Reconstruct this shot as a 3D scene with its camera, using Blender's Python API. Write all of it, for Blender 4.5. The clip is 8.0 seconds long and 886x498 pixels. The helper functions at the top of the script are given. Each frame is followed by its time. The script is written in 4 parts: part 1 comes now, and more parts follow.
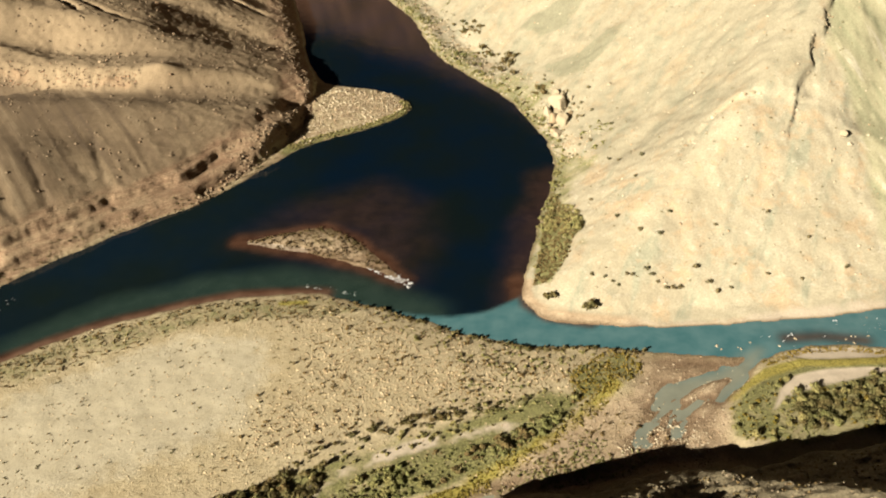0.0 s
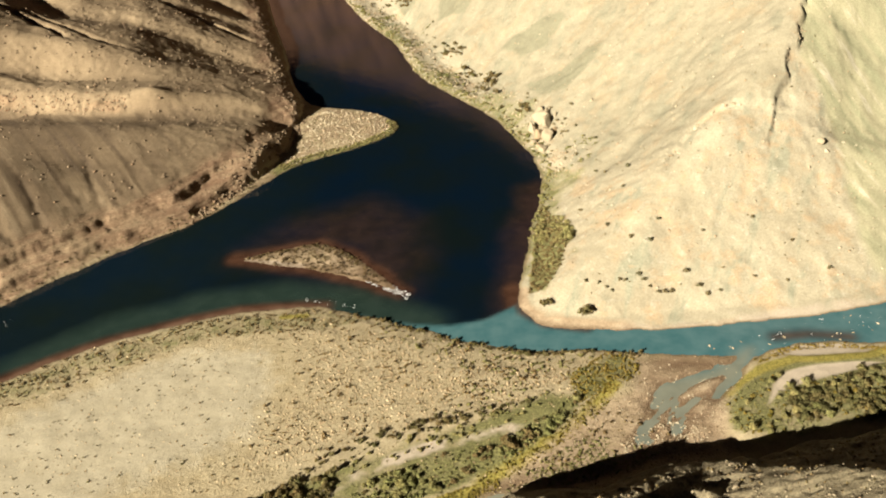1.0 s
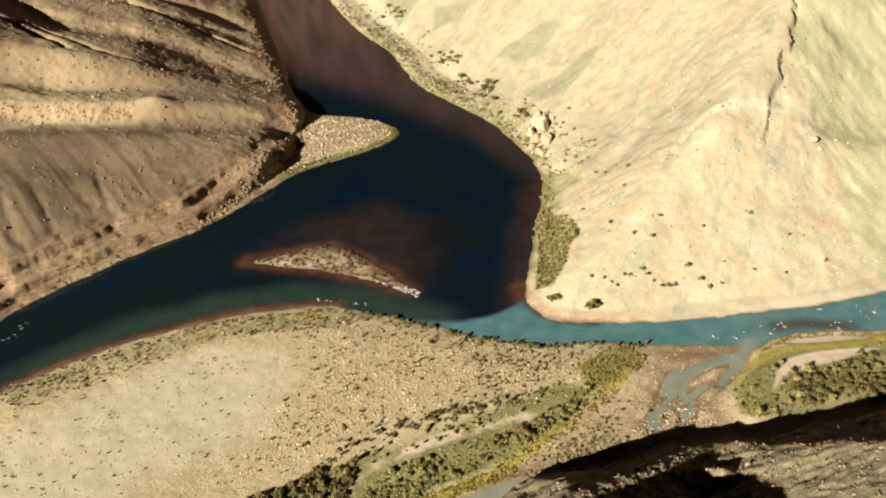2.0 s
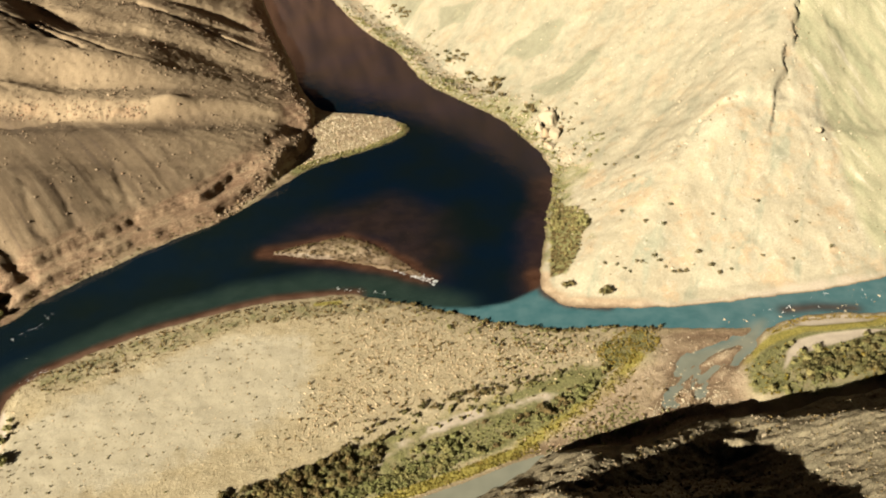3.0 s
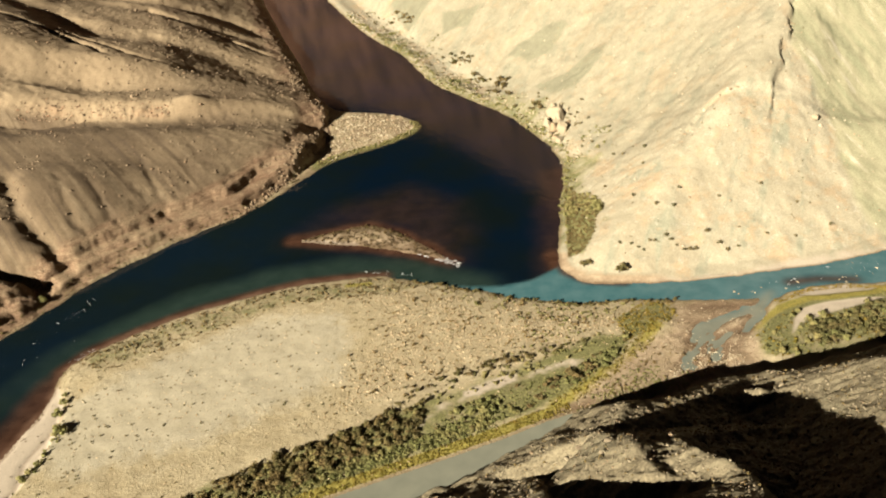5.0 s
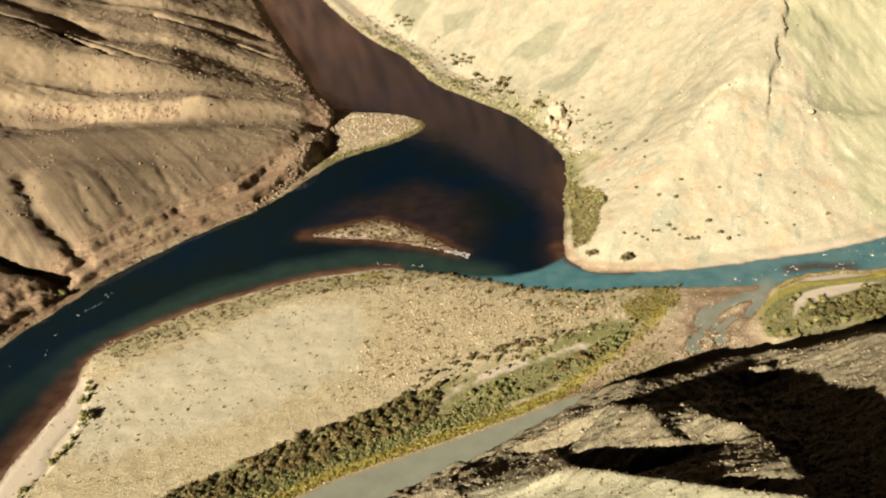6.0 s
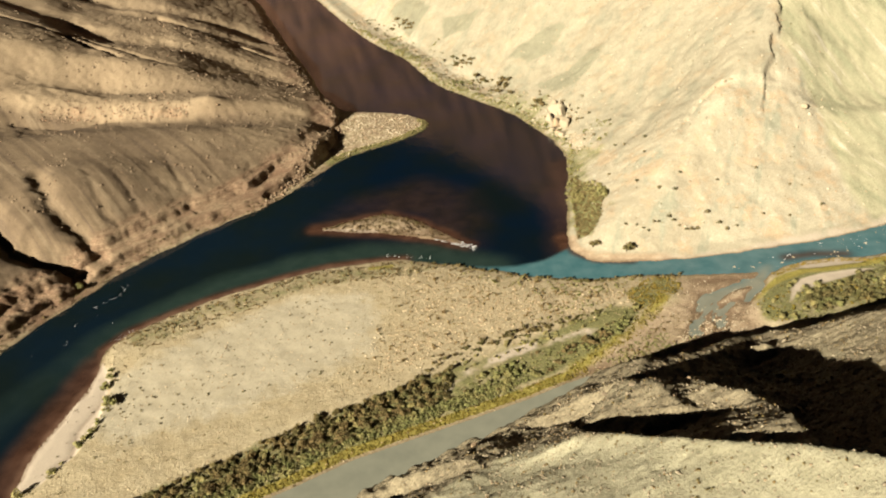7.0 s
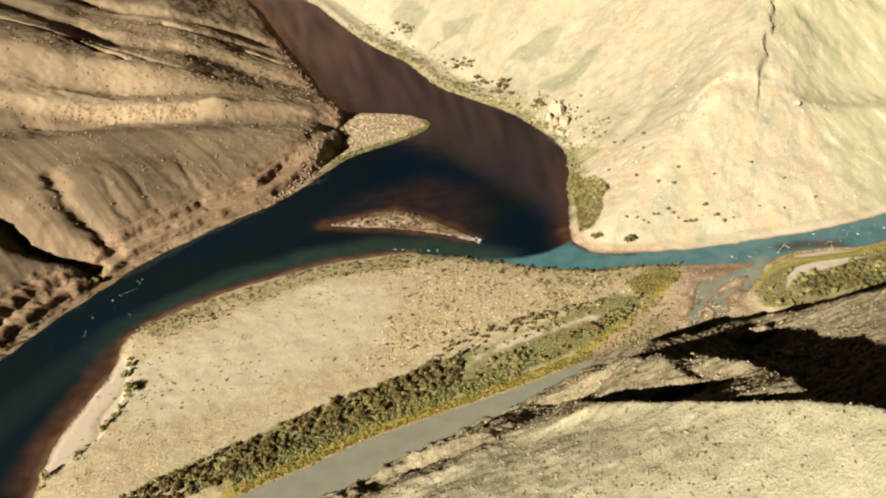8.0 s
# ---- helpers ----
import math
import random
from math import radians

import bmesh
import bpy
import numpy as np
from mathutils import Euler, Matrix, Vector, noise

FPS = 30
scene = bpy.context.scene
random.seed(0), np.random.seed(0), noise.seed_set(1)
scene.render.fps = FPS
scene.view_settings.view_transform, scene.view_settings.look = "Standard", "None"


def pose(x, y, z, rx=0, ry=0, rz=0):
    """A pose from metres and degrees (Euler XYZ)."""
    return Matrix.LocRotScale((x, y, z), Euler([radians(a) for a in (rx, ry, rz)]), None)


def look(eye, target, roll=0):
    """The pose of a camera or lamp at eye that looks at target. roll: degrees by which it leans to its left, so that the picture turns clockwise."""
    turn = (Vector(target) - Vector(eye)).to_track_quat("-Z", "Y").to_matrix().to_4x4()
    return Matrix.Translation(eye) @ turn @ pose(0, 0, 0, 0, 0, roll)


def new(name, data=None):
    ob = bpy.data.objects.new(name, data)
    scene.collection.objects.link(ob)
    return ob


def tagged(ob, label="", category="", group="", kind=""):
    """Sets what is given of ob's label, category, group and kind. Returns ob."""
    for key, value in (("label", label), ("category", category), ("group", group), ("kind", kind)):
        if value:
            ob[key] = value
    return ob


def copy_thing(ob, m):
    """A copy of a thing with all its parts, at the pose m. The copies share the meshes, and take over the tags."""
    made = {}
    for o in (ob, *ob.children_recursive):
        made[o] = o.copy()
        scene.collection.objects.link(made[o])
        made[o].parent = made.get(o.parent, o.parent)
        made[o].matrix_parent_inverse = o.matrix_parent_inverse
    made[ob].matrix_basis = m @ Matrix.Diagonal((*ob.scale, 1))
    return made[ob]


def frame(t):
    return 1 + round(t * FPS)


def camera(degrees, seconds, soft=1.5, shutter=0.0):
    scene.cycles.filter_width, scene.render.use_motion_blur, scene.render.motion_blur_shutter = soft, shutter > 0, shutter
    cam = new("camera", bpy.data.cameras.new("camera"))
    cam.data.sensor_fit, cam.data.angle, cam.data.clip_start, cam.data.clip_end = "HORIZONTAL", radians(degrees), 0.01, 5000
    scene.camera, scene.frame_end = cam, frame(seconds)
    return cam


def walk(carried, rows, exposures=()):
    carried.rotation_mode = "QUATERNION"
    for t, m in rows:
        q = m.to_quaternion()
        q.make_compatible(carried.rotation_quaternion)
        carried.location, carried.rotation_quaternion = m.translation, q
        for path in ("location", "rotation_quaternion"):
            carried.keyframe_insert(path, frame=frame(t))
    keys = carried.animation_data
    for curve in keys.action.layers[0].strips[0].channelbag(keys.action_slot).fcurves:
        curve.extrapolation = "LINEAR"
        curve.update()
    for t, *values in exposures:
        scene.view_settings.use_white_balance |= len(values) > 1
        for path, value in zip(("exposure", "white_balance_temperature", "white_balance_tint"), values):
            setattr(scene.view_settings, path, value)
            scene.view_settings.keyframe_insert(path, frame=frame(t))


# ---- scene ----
# The camera: a helicopter glides back and to its left, high over a river confluence.
cam = camera(55.18, 8.0, soft=2.05)
PATH = [
    (0.0, (2.20, 1.27, 297.71), (-2.06, 83.85, 241.48), -5.06),
    (0.5, (-5.70, -6.09, 297.66), (-8.14, 77.39, 242.67), -4.96),
    (1.0, (-13.56, -13.54, 297.64), (-14.14, 70.73, 243.81), -4.92),
    (1.5, (-21.41, -21.18, 297.65), (-20.69, 63.62, 244.67), -4.91),
    (3.0, (-44.68, -44.89, 297.94), (-42.45, 40.41, 245.81), -5.00),
    (3.5, (-52.21, -53.12, 298.03), (-49.43, 32.36, 246.21), -5.02),
    (4.0, (-59.54, -61.56, 298.16), (-56.26, 24.08, 246.63), -5.04),
    (4.5, (-66.67, -70.22, 298.30), (-62.88, 15.60, 247.10), -5.07),
    (6.0, (-87.25, -97.02, 298.88), (-81.93, -10.71, 248.65), -5.19),
    (6.5, (-93.72, -106.37, 299.06), (-87.91, -19.90, 249.16), -5.23),
    (7.0, (-100.01, -115.92, 299.26), (-93.70, -29.31, 249.68), -5.26),
    (7.5, (-106.12, -125.65, 299.47), (-99.32, -38.85, 250.27), -5.26),
    (8.0, (-112.12, -135.45, 299.67), (-104.87, -48.48, 250.84), -5.27),
]
walk(cam, [(t, look(e, g, r)) for t, e, g, r in PATH])

# World, sun and exposure: a low, warm, clear sun from behind and to the side.
SUN_AZ, SUN_EL = 226.0, 23.5
world = bpy.data.worlds.new("world")
scene.world = world
world.use_nodes = True
sky = world.node_tree.nodes.new("ShaderNodeTexSky")
sky.sky_type, sky.sun_disc = "NISHITA", False
sky.altitude, sky.air_density, sky.dust_density = 3000, 0.006, 0.002
sky.sun_elevation, sky.sun_rotation = radians(SUN_EL), radians(SUN_AZ)
back = world.node_tree.nodes["Background"]
back.inputs["Strength"].default_value = 0.05
world.node_tree.links.new(sky.outputs[0], back.inputs["Color"])
sun = new("sun", bpy.data.lights.new("sun", "SUN"))
sun.data.energy, sun.data.angle, sun.data.color = 5.0, radians(0.5), (1.0, 0.91, 0.765)
to_sun = Vector((math.sin(radians(SUN_AZ)) * math.cos(radians(SUN_EL)), math.cos(radians(SUN_AZ)) * math.cos(radians(SUN_EL)), math.sin(radians(SUN_EL))))
sun.matrix_world = look(to_sun * 900, (0, 0, 0))
scene.view_settings.exposure = 2.16


# ---- materials ----
class Nodes:
    """A thin layer over a material's node tree."""

    def __init__(self, name, rough=0.9, spec=0.2):
        self.mat = bpy.data.materials.new(name)
        self.mat.use_nodes = True
        self.tree = self.mat.node_tree
        self.bsdf = self.tree.nodes["Principled BSDF"]
        self.bsdf.inputs["Roughness"].default_value = rough
        self.bsdf.inputs["Specular IOR Level"].default_value = spec

    def node(self, kind, **values):
        n = self.tree.nodes.new(kind)
        for key, value in values.items():
            n.inputs[key].default_value = value
        return n

    def link(self, a, b):
        self.tree.links.new(a, b)

    def attr(self, name):
        n = self.tree.nodes.new("ShaderNodeAttribute")
        n.attribute_name = name
        return n.outputs["Fac"]

    def coords(self, sx=1.0, sy=1.0, sz=1.0):
        geo = self.tree.nodes.new("ShaderNodeNewGeometry")
        m = self.node("ShaderNodeMapping", Scale=(sx, sy, sz))
        self.link(geo.outputs["Position"], m.inputs["Vector"])
        return m.outputs[0]

    def turned(self, degrees, sx, sy, sz=1.0):
        """World places turned about the vertical, then stretched."""
        geo = self.tree.nodes.new("ShaderNodeNewGeometry")
        a = self.node("ShaderNodeMapping", Rotation=(0.0, 0.0, radians(degrees)))
        b = self.node("ShaderNodeMapping", Scale=(sx, sy, sz))
        self.link(geo.outputs["Position"], a.inputs["Vector"])
        self.link(a.outputs[0], b.inputs["Vector"])
        return b.outputs[0]

    def noise(self, scale, detail=4.0, rough=0.55, where=None):
        n = self.node("ShaderNodeTexNoise", Scale=scale, Detail=detail, Roughness=rough)
        self.link(where if where is not None else self.coords(), n.inputs["Vector"])
        return n.outputs["Fac"]

    def math(self, op, a, b=0.0, clamp=False):
        n = self.tree.nodes.new("ShaderNodeMath")
        n.operation, n.use_clamp = op, clamp
        for k, v in enumerate((a, b)):
            if isinstance(v, (int, float)):
                n.inputs[k].default_value = v
            else:
                self.link(v, n.inputs[k])
        return n.outputs[0]

    def span(self, value, a, b, c=0.0, d=1.0):
        n = self.tree.nodes.new("ShaderNodeMapRange")
        for k, v in enumerate((value, a, b, c, d)):
            if isinstance(v, (int, float)):
                n.inputs[k].default_value = v
            else:
                self.link(v, n.inputs[k])
        return n.outputs[0]

    def mix(self, fac, a, b, how="MIX"):
        n = self.tree.nodes.new("ShaderNodeMix")
        n.data_type, n.blend_type = "RGBA", how
        for k, v in ((0, fac), (6, a), (7, b)):
            if isinstance(v, (int, float)):
                n.inputs[k].default_value = v
            elif isinstance(v, tuple):
                n.inputs[k].default_value = (*v, 1.0)
            else:
                self.link(v, n.inputs[k])
        return n.outputs[2]

    def bump(self, height, strength, distance, after=None):
        n = self.node("ShaderNodeBump", Strength=strength, Distance=distance)
        self.link(height, n.inputs["Height"])
        if after is not None:
            self.link(after, n.inputs["Normal"])
        return n.outputs[0]

    def done(self, color, normal=None):
        if isinstance(color, tuple):
            self.bsdf.inputs["Base Color"].default_value = (*color, 1.0)
        else:
            self.link(color, self.bsdf.inputs["Base Color"])
        if normal is not None:
            self.link(normal, self.bsdf.inputs["Normal"])
        return self.mat


def ground_material():
    n = Nodes("canyon_ground", 0.95, 0.1)
    big, mid, fine = n.noise(0.02, 5), n.noise(0.12, 5, 0.6), n.noise(0.9, 4, 0.65)
    grit = n.noise(2.6, 2, 0.6)

    def ragged(name, amount=0.55):
        a = n.math("ADD", n.attr(name), n.math("MULTIPLY", n.math("SUBTRACT", mid, 0.5), amount))
        return n.span(a, 0.3, 0.7)

    brown = n.mix(n.span(big, 0.35, 0.65), (0.143, 0.105, 0.063), (0.192, 0.145, 0.088))
    streak = n.noise(0.09, 5, 0.62, n.turned(28, 1.0, 0.22, 0.3))
    seam = n.noise(0.11, 5, 0.65, n.turned(-32, 1.0, 0.16, 0.2))
    cream = n.mix(n.span(big, 0.3, 0.7), (0.190, 0.165, 0.110), (0.230, 0.204, 0.140))
    cream = n.mix(n.span(streak, 0.52, 0.62, 0.0, 0.85), cream, (0.158, 0.156, 0.108))
    cream = n.mix(n.span(n.noise(0.045, 6, 0.7), 0.52, 0.60, 0.0, 0.9), cream, (0.226, 0.173, 0.106))
    cream = n.mix(n.span(n.noise(0.22, 5, 0.7), 0.55, 0.7, 0.0, 0.6), cream, (0.288, 0.2602, 0.195))
    strata = n.noise(1.0, 4, 0.6, n.coords(0.035, 0.035, 0.75))
    tan = n.mix(n.span(mid, 0.3, 0.7), (0.158, 0.145, 0.090), (0.212, 0.196, 0.127))
    bar = n.mix(n.span(mid, 0.3, 0.7), (0.205, 0.166, 0.096), (0.252, 0.213, 0.132))
    gully = n.noise(0.16, 5, 0.65, n.turned(-35.3, 1.0, 0.045, 0.05))
    brown = n.mix(n.span(n.noise(0.35, 5, 0.7), 0.55, 0.72, 0.0, 0.35), brown, (0.105, 0.072, 0.0428))
    # Darker brown on the river-facing slopes: dim grazing light put into the colour.
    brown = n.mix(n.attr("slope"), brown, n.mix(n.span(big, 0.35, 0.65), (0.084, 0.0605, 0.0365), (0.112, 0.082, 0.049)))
    brown = n.mix(n.math("MULTIPLY", n.attr("slope"), n.span(gully, 0.5, 0.66, 0.0, 0.8)), brown, (0.0675, 0.0488, 0.0315))
    brown = n.mix(n.math("MULTIPLY", n.attr("slope"), n.span(gully, 0.47, 0.36, 0.0, 0.6)), brown, (0.1485, 0.114, 0.072))
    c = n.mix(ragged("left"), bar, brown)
    cream = n.mix(n.math("MULTIPLY", n.attr("marl"), n.span(streak, 0.35, 0.55, 0.55, 1.0)), cream, n.mix(n.span(mid, 0.3, 0.7), (0.118, 0.106, 0.071), (0.158, 0.142, 0.095)))
    c = n.mix(ragged("right"), c, cream)
    c = n.mix(ragged("bluff"), c, tan)
    # Broken brown rock; its darker tone also stands in for grazing sun on the spurs.
    rubble = n.mix(n.span(fine, 0.35, 0.65), (0.076, 0.0605, 0.036), (0.150, 0.125, 0.077))
    c = n.mix(ragged("rubble", 0.7), c, n.mix(n.span(mid, 0.35, 0.65, 0.0, 0.7), rubble, (0.146, 0.124, 0.077)))
    c = n.mix(ragged("shale"), c, n.mix(n.span(seam, 0.58, 0.68, 0.0, 0.8), n.mix(n.span(seam, 0.36, 0.56), (0.1537, 0.1515, 0.0907), (0.2003, 0.1837, 0.114)), (0.279, 0.2558, 0.1905)))
    c = n.mix(n.math("MULTIPLY", ragged("sage", 1.1), 0.7), c, n.mix(n.span(streak, 0.4, 0.6), (0.094, 0.092, 0.059), (0.124, 0.120, 0.077)))
    c = n.mix(ragged("pink", 0.9), c, (0.180, 0.118, 0.069))
    c = n.mix(ragged("pale", 0.9), c, n.mix(n.span(mid, 0.3, 0.7), (0.222, 0.194, 0.130), (0.258, 0.229, 0.159)))
    c = n.mix(ragged("scree", 0.9), c, n.mix(n.span(fine, 0.35, 0.65), (0.102, 0.063, 0.0345), (0.195, 0.1395, 0.0885)))
    c = n.mix(n.math("MULTIPLY", n.attr("scree"), n.span(strata, 0.42, 0.58)), c, (0.093, 0.0532, 0.0315))
    wall = n.mix(n.span(n.noise(0.03, 5, 0.6, n.coords(1.0, 1.0, 0.25)), 0.42, 0.58), (0.0323, 0.0165, 0.0105), (0.102, 0.0532, 0.0323))
    c = n.mix(n.attr("redrock"), c, wall)
    c = n.mix(ragged("green", 1.0), c, n.mix(n.span(fine, 0.3, 0.7), (0.066, 0.064, 0.025), (0.140, 0.132, 0.053)))
    c = n.mix(ragged("yellow", 0.6), c, n.mix(n.span(fine, 0.3, 0.7), (0.125, 0.105, 0.024), (0.21, 0.178, 0.045)))
    c = n.mix(ragged("mud", 0.8), c, n.mix(n.span(mid, 0.35, 0.65), (0.165, 0.119, 0.073), (0.245, 0.190, 0.122)))
    c = n.mix(ragged("sand", 0.5), c, (0.27, 0.228, 0.1695))
    c = n.mix(n.attr("wet"), c, (0.55, 0.5, 0.47), "MULTIPLY")
    plain = n.math("MAXIMUM", n.attr("pale"), n.attr("sand"))
    calm = n.math("SUBTRACT", 1.0, n.math("MULTIPLY", n.math("MAXIMUM", plain, n.math("MULTIPLY", n.math("MAXIMUM", n.attr("right"), n.attr("left")), 0.75)), 0.7))
    grain = n.math("SUBTRACT", 1.0, n.math("MULTIPLY", plain, 0.65))
    tone = n.math("ADD", 1.0, n.math("MULTIPLY", grain, n.math("ADD", n.span(fine, 0.25, 0.75, -0.26, 0.22), n.span(grit, 0.3, 0.7, -0.1, 0.1))))
    tint = n.node("ShaderNodeCombineColor")
    for k in range(3):
        n.link(tone, tint.inputs[k])
    c = n.mix(1.0, c, tint.outputs[0], "MULTIPLY")
    normal = n.bump(n.math("MULTIPLY", mid, n.math("MULTIPLY", calm, calm)), 0.4, 1.6)
    normal = n.bump(n.math("MULTIPLY", fine, calm), 0.7, 0.7, normal)
    normal = n.bump(n.math("MULTIPLY", grit, calm), 0.5, 0.2, normal)
    return n.done(c, normal)


def water_material():
    n = Nodes("river_water", 0.06, 0.5)
    n.bsdf.inputs["IOR"].default_value = 1.33
    cloud, fine = n.noise(0.018, 3), n.noise(0.5, 3)
    flow = n.noise(0.09, 4)
    # The blue in the deep water's base colour makes up for weak sky reflection.
    deep = n.mix(n.span(cloud, 0.35, 0.65), (0.0022, 0.0042, 0.0045), (0.0012, 0.0040, 0.0085))
    c = n.mix(n.attr("teal"), deep, n.mix(n.span(flow, 0.3, 0.7), (0.0105, 0.0195, 0.0152), (0.0155, 0.0262, 0.0205)))
    c = n.mix(n.attr("brown"), c, n.mix(n.span(flow, 0.35, 0.65), (0.0277, 0.0128, 0.0075), (0.0465, 0.0232, 0.0142)))
    c = n.mix(n.attr("shallow"), c, n.mix(n.span(flow, 0.35, 0.65), (0.0555, 0.0307, 0.0195), (0.0885, 0.0532, 0.0345)))
    c = n.mix(n.attr("turquoise"), c, n.mix(n.span(flow, 0.35, 0.65), (0.028, 0.073, 0.080), (0.046, 0.094, 0.099)))
    c = n.mix(n.attr("grey"), c, n.mix(n.span(flow, 0.3, 0.7), (0.105, 0.1072, 0.081), (0.1305, 0.1305, 0.0975)))
    return n.done(c, n.bump(fine, 0.25, 0.12, n.bump(flow, 0.2, 0.3)))


# ---- the lie of the land ----
def lattice(ix, iy, seed):
    h = (ix.astype(np.int64) * 374761393 + iy.astype(np.int64) * 668265263 + seed * 974634777) & 0xFFFFFFFF
    h = ((h ^ (h >> 13)) * 1274126177) & 0xFFFFFFFF
    h = ((h ^ (h >> 16)) * 2246822519) & 0xFFFFFFFF
    return ((h ^ (h >> 15)) & 0xFFFFFF) / float(0xFFFFFF)


def value_noise(x, y, seed):
    ix, iy = np.floor(x), np.floor(y)
    fx, fy = x - ix, y - iy
    fx, fy = fx * fx * (3 - 2 * fx), fy * fy * (3 - 2 * fy)
    a, b = lattice(ix, iy, seed), lattice(ix + 1, iy, seed)
    c, d = lattice(ix, iy + 1, seed), lattice(ix + 1, iy + 1, seed)
    return (a + (b - a) * fx) * (1 - fy) + (c + (d - c) * fx) * fy


def fbm(x, y, size, octaves, seed, sharp=False):
    """Fractal noise, about -1 to 1; sharp: ridged."""
    total, weight, amp, f = 0.0, 0.0, 1.0, 1.0 / size
    for k in range(octaves):
        u, v = x * 0.8 - y * 0.6, x * 0.6 + y * 0.8
        x, y = u, v
        s = value_noise(x * f + 17.3 * k, y * f - 9.1 * k, seed + k) * 2 - 1
        total = total + amp * ((1 - 2 * np.abs(s)) if sharp else s)
        weight += amp
        amp, f = amp * 0.52, f * 2.03
    return total / weight


def along(x, y, line):
    """Distance to a line, the way along it to the nearest place, and the side (above 0: left of it)."""
    best = np.full(x.shape, 1e9)
    way, side = np.zeros(x.shape), np.zeros(x.shape)
    run = 0.0
    for (ax, ay), (bx, by) in zip(line[:-1], line[1:]):
        dx, dy = bx - ax, by - ay
        size = math.hypot(dx, dy)
        t = np.clip(((x - ax) * dx + (y - ay) * dy) / size ** 2, 0, 1)
        d = np.hypot(x - ax - t * dx, y - ay - t * dy)
        near = d < best
        best = np.where(near, d, best)
        way = np.where(near, run + t * size, way)
        side = np.where(near, np.sign(dx * (y - ay) - dy * (x - ax)), side)
        run += size
    return best, way, side


def inside(x, y, shape):
    hit = np.zeros(x.shape, bool)
    for (ax, ay), (bx, by) in zip(shape, shape[1:] + shape[:1]):
        if ay != by:
            hit ^= ((ay > y) != (by > y)) & (x < (bx - ax) * (y - ay) / (by - ay) + ax)
    return hit


def step(v, a, b):
    t = np.clip((v - a) / (b - a), 0, 1)
    return t * t * (3 - 2 * t)


def soft_in(x, y, shape, edge):
    """1 well inside a shape, 0 well outside."""
    d, _, _ = along(x, y, shape + shape[:1])
    return step(np.where(inside(x, y, shape), d, -d), -edge, edge)


def spur(x, y, line, west, east):
    """A spur: its crest, falling off to either side."""
    top, best = np.full(x.shape, -1e9), np.full(x.shape, 1e9)
    for (ax, ay, az), (bx, by, bz) in zip(line[:-1], line[1:]):
        dx, dy = bx - ax, by - ay
        t = np.clip(((x - ax) * dx + (y - ay) * dy) / (dx * dx + dy * dy), 0, 1)
        ox, oy = x - ax - t * dx, y - ay - t * dy
        fall = np.where(dx * oy - dy * ox > 0, east, west)
        d = np.hypot(ox, oy)
        own = az + (bz - az) * t - fall * d
        top = np.maximum(top, own) if west == east else np.where(d < best, own, top)
        best = np.minimum(best, d)
    return top


def rounded(line, closed=False):
    """A line with its corners cut."""
    p = line + line[:1] if closed else line
    out = [] if closed else [p[0]]
    for (ax, ay), (bx, by) in zip(p[:-1], p[1:]):
        out += [(ax * 0.75 + bx * 0.25, ay * 0.75 + by * 0.25), (ax * 0.25 + bx * 0.75, ay * 0.25 + by * 0.75)]
    return out if closed else out + [p[-1]]


LEFT_BANK = [(-1500, -1100), (-850, -500), (-600, -200), (-500, 0), (-430, 200), (-358, 332), (-335, 375), (-308, 407), (-293, 434), (-271, 454),
             (-234, 485), (-190, 514), (-160, 551), (-138, 583), (-117, 599), (-90, 610), (-68, 621), (-45, 644), (-50, 663), (-70, 687), (-112, 705),
             (-130, 715), (-152, 775), (-169, 864), (-193, 970), (-223, 1106), (-257, 1265), (-420, 1500), (-900, 1900), (-2500, 2600)]
LEFT_FOOT = LEFT_BANK[:12] + [(-165, 553), (-146, 590), (-127, 640), (-132, 692), (-134, 716)] + LEFT_BANK[22:]
RIGHT_BANK = [(-2500, 2900), (-850, 2150), (-330, 1620), (-171, 1265), (-122, 1062), (-86, 945), (-46, 850), (-30, 765), (4, 705), (34, 655), (46, 612),
              (60, 573), (59, 530), (44, 472), (32, 420), (26, 401), (24, 382), (36, 363), (60, 356), (91, 352), (133, 351), (178, 353), (218, 358),
              (250, 364), (300, 374), (400, 388), (600, 382), (2500, 440)]
SOUTH_BANK = [(2500, 390), (600, 350), (400, 357), (300, 346), (250, 337), (212, 324), (184, 331), (160, 331), (139, 323), (85, 333), (61, 340),
              (28, 341), (6, 349), (-20, 363), (-39, 372), (-56, 382), (-73, 391), (-91, 399), (-106, 400), (-142, 401), (-170, 395), (-216, 381),
              (-242, 368), (-269, 352), (-282, 335), (-281, 305), (-292, 270), (-301, 243), (-302, 213), (-300, 180), (-262, 155), (-198, 179)]
CHANNEL_N = [(-198, 179), (-162, 193), (-133, 206), (-102, 215), (-70, 224), (-36, 234), (-14, 242), (2, 246)]
TOE = [(2, 243), (-14, 229), (-45, 213), (-72, 199), (-114, 181), (-157, 161), (-230, 127), (-320, 70), (-390, -20), (-480, -200), (-700, -500), (-1400, -1250)]
TOE_EAST = [(2, 243), (40, 240), (72, 249), (118, 250), (140, 256), (200, 264), (300, 292), (420, 322), (900, 320), (2500, 360)]
ISLAND = [(-155, 460), (-128, 468), (-99, 473), (-77, 456), (-57, 428), (-44, 408), (-62, 420), (-92, 437), (-128, 450)]
BRAID_ZONE = [(142, 330), (116, 316), (84, 310), (72, 286), (58, 266), (84, 266), (106, 286), (132, 308)]
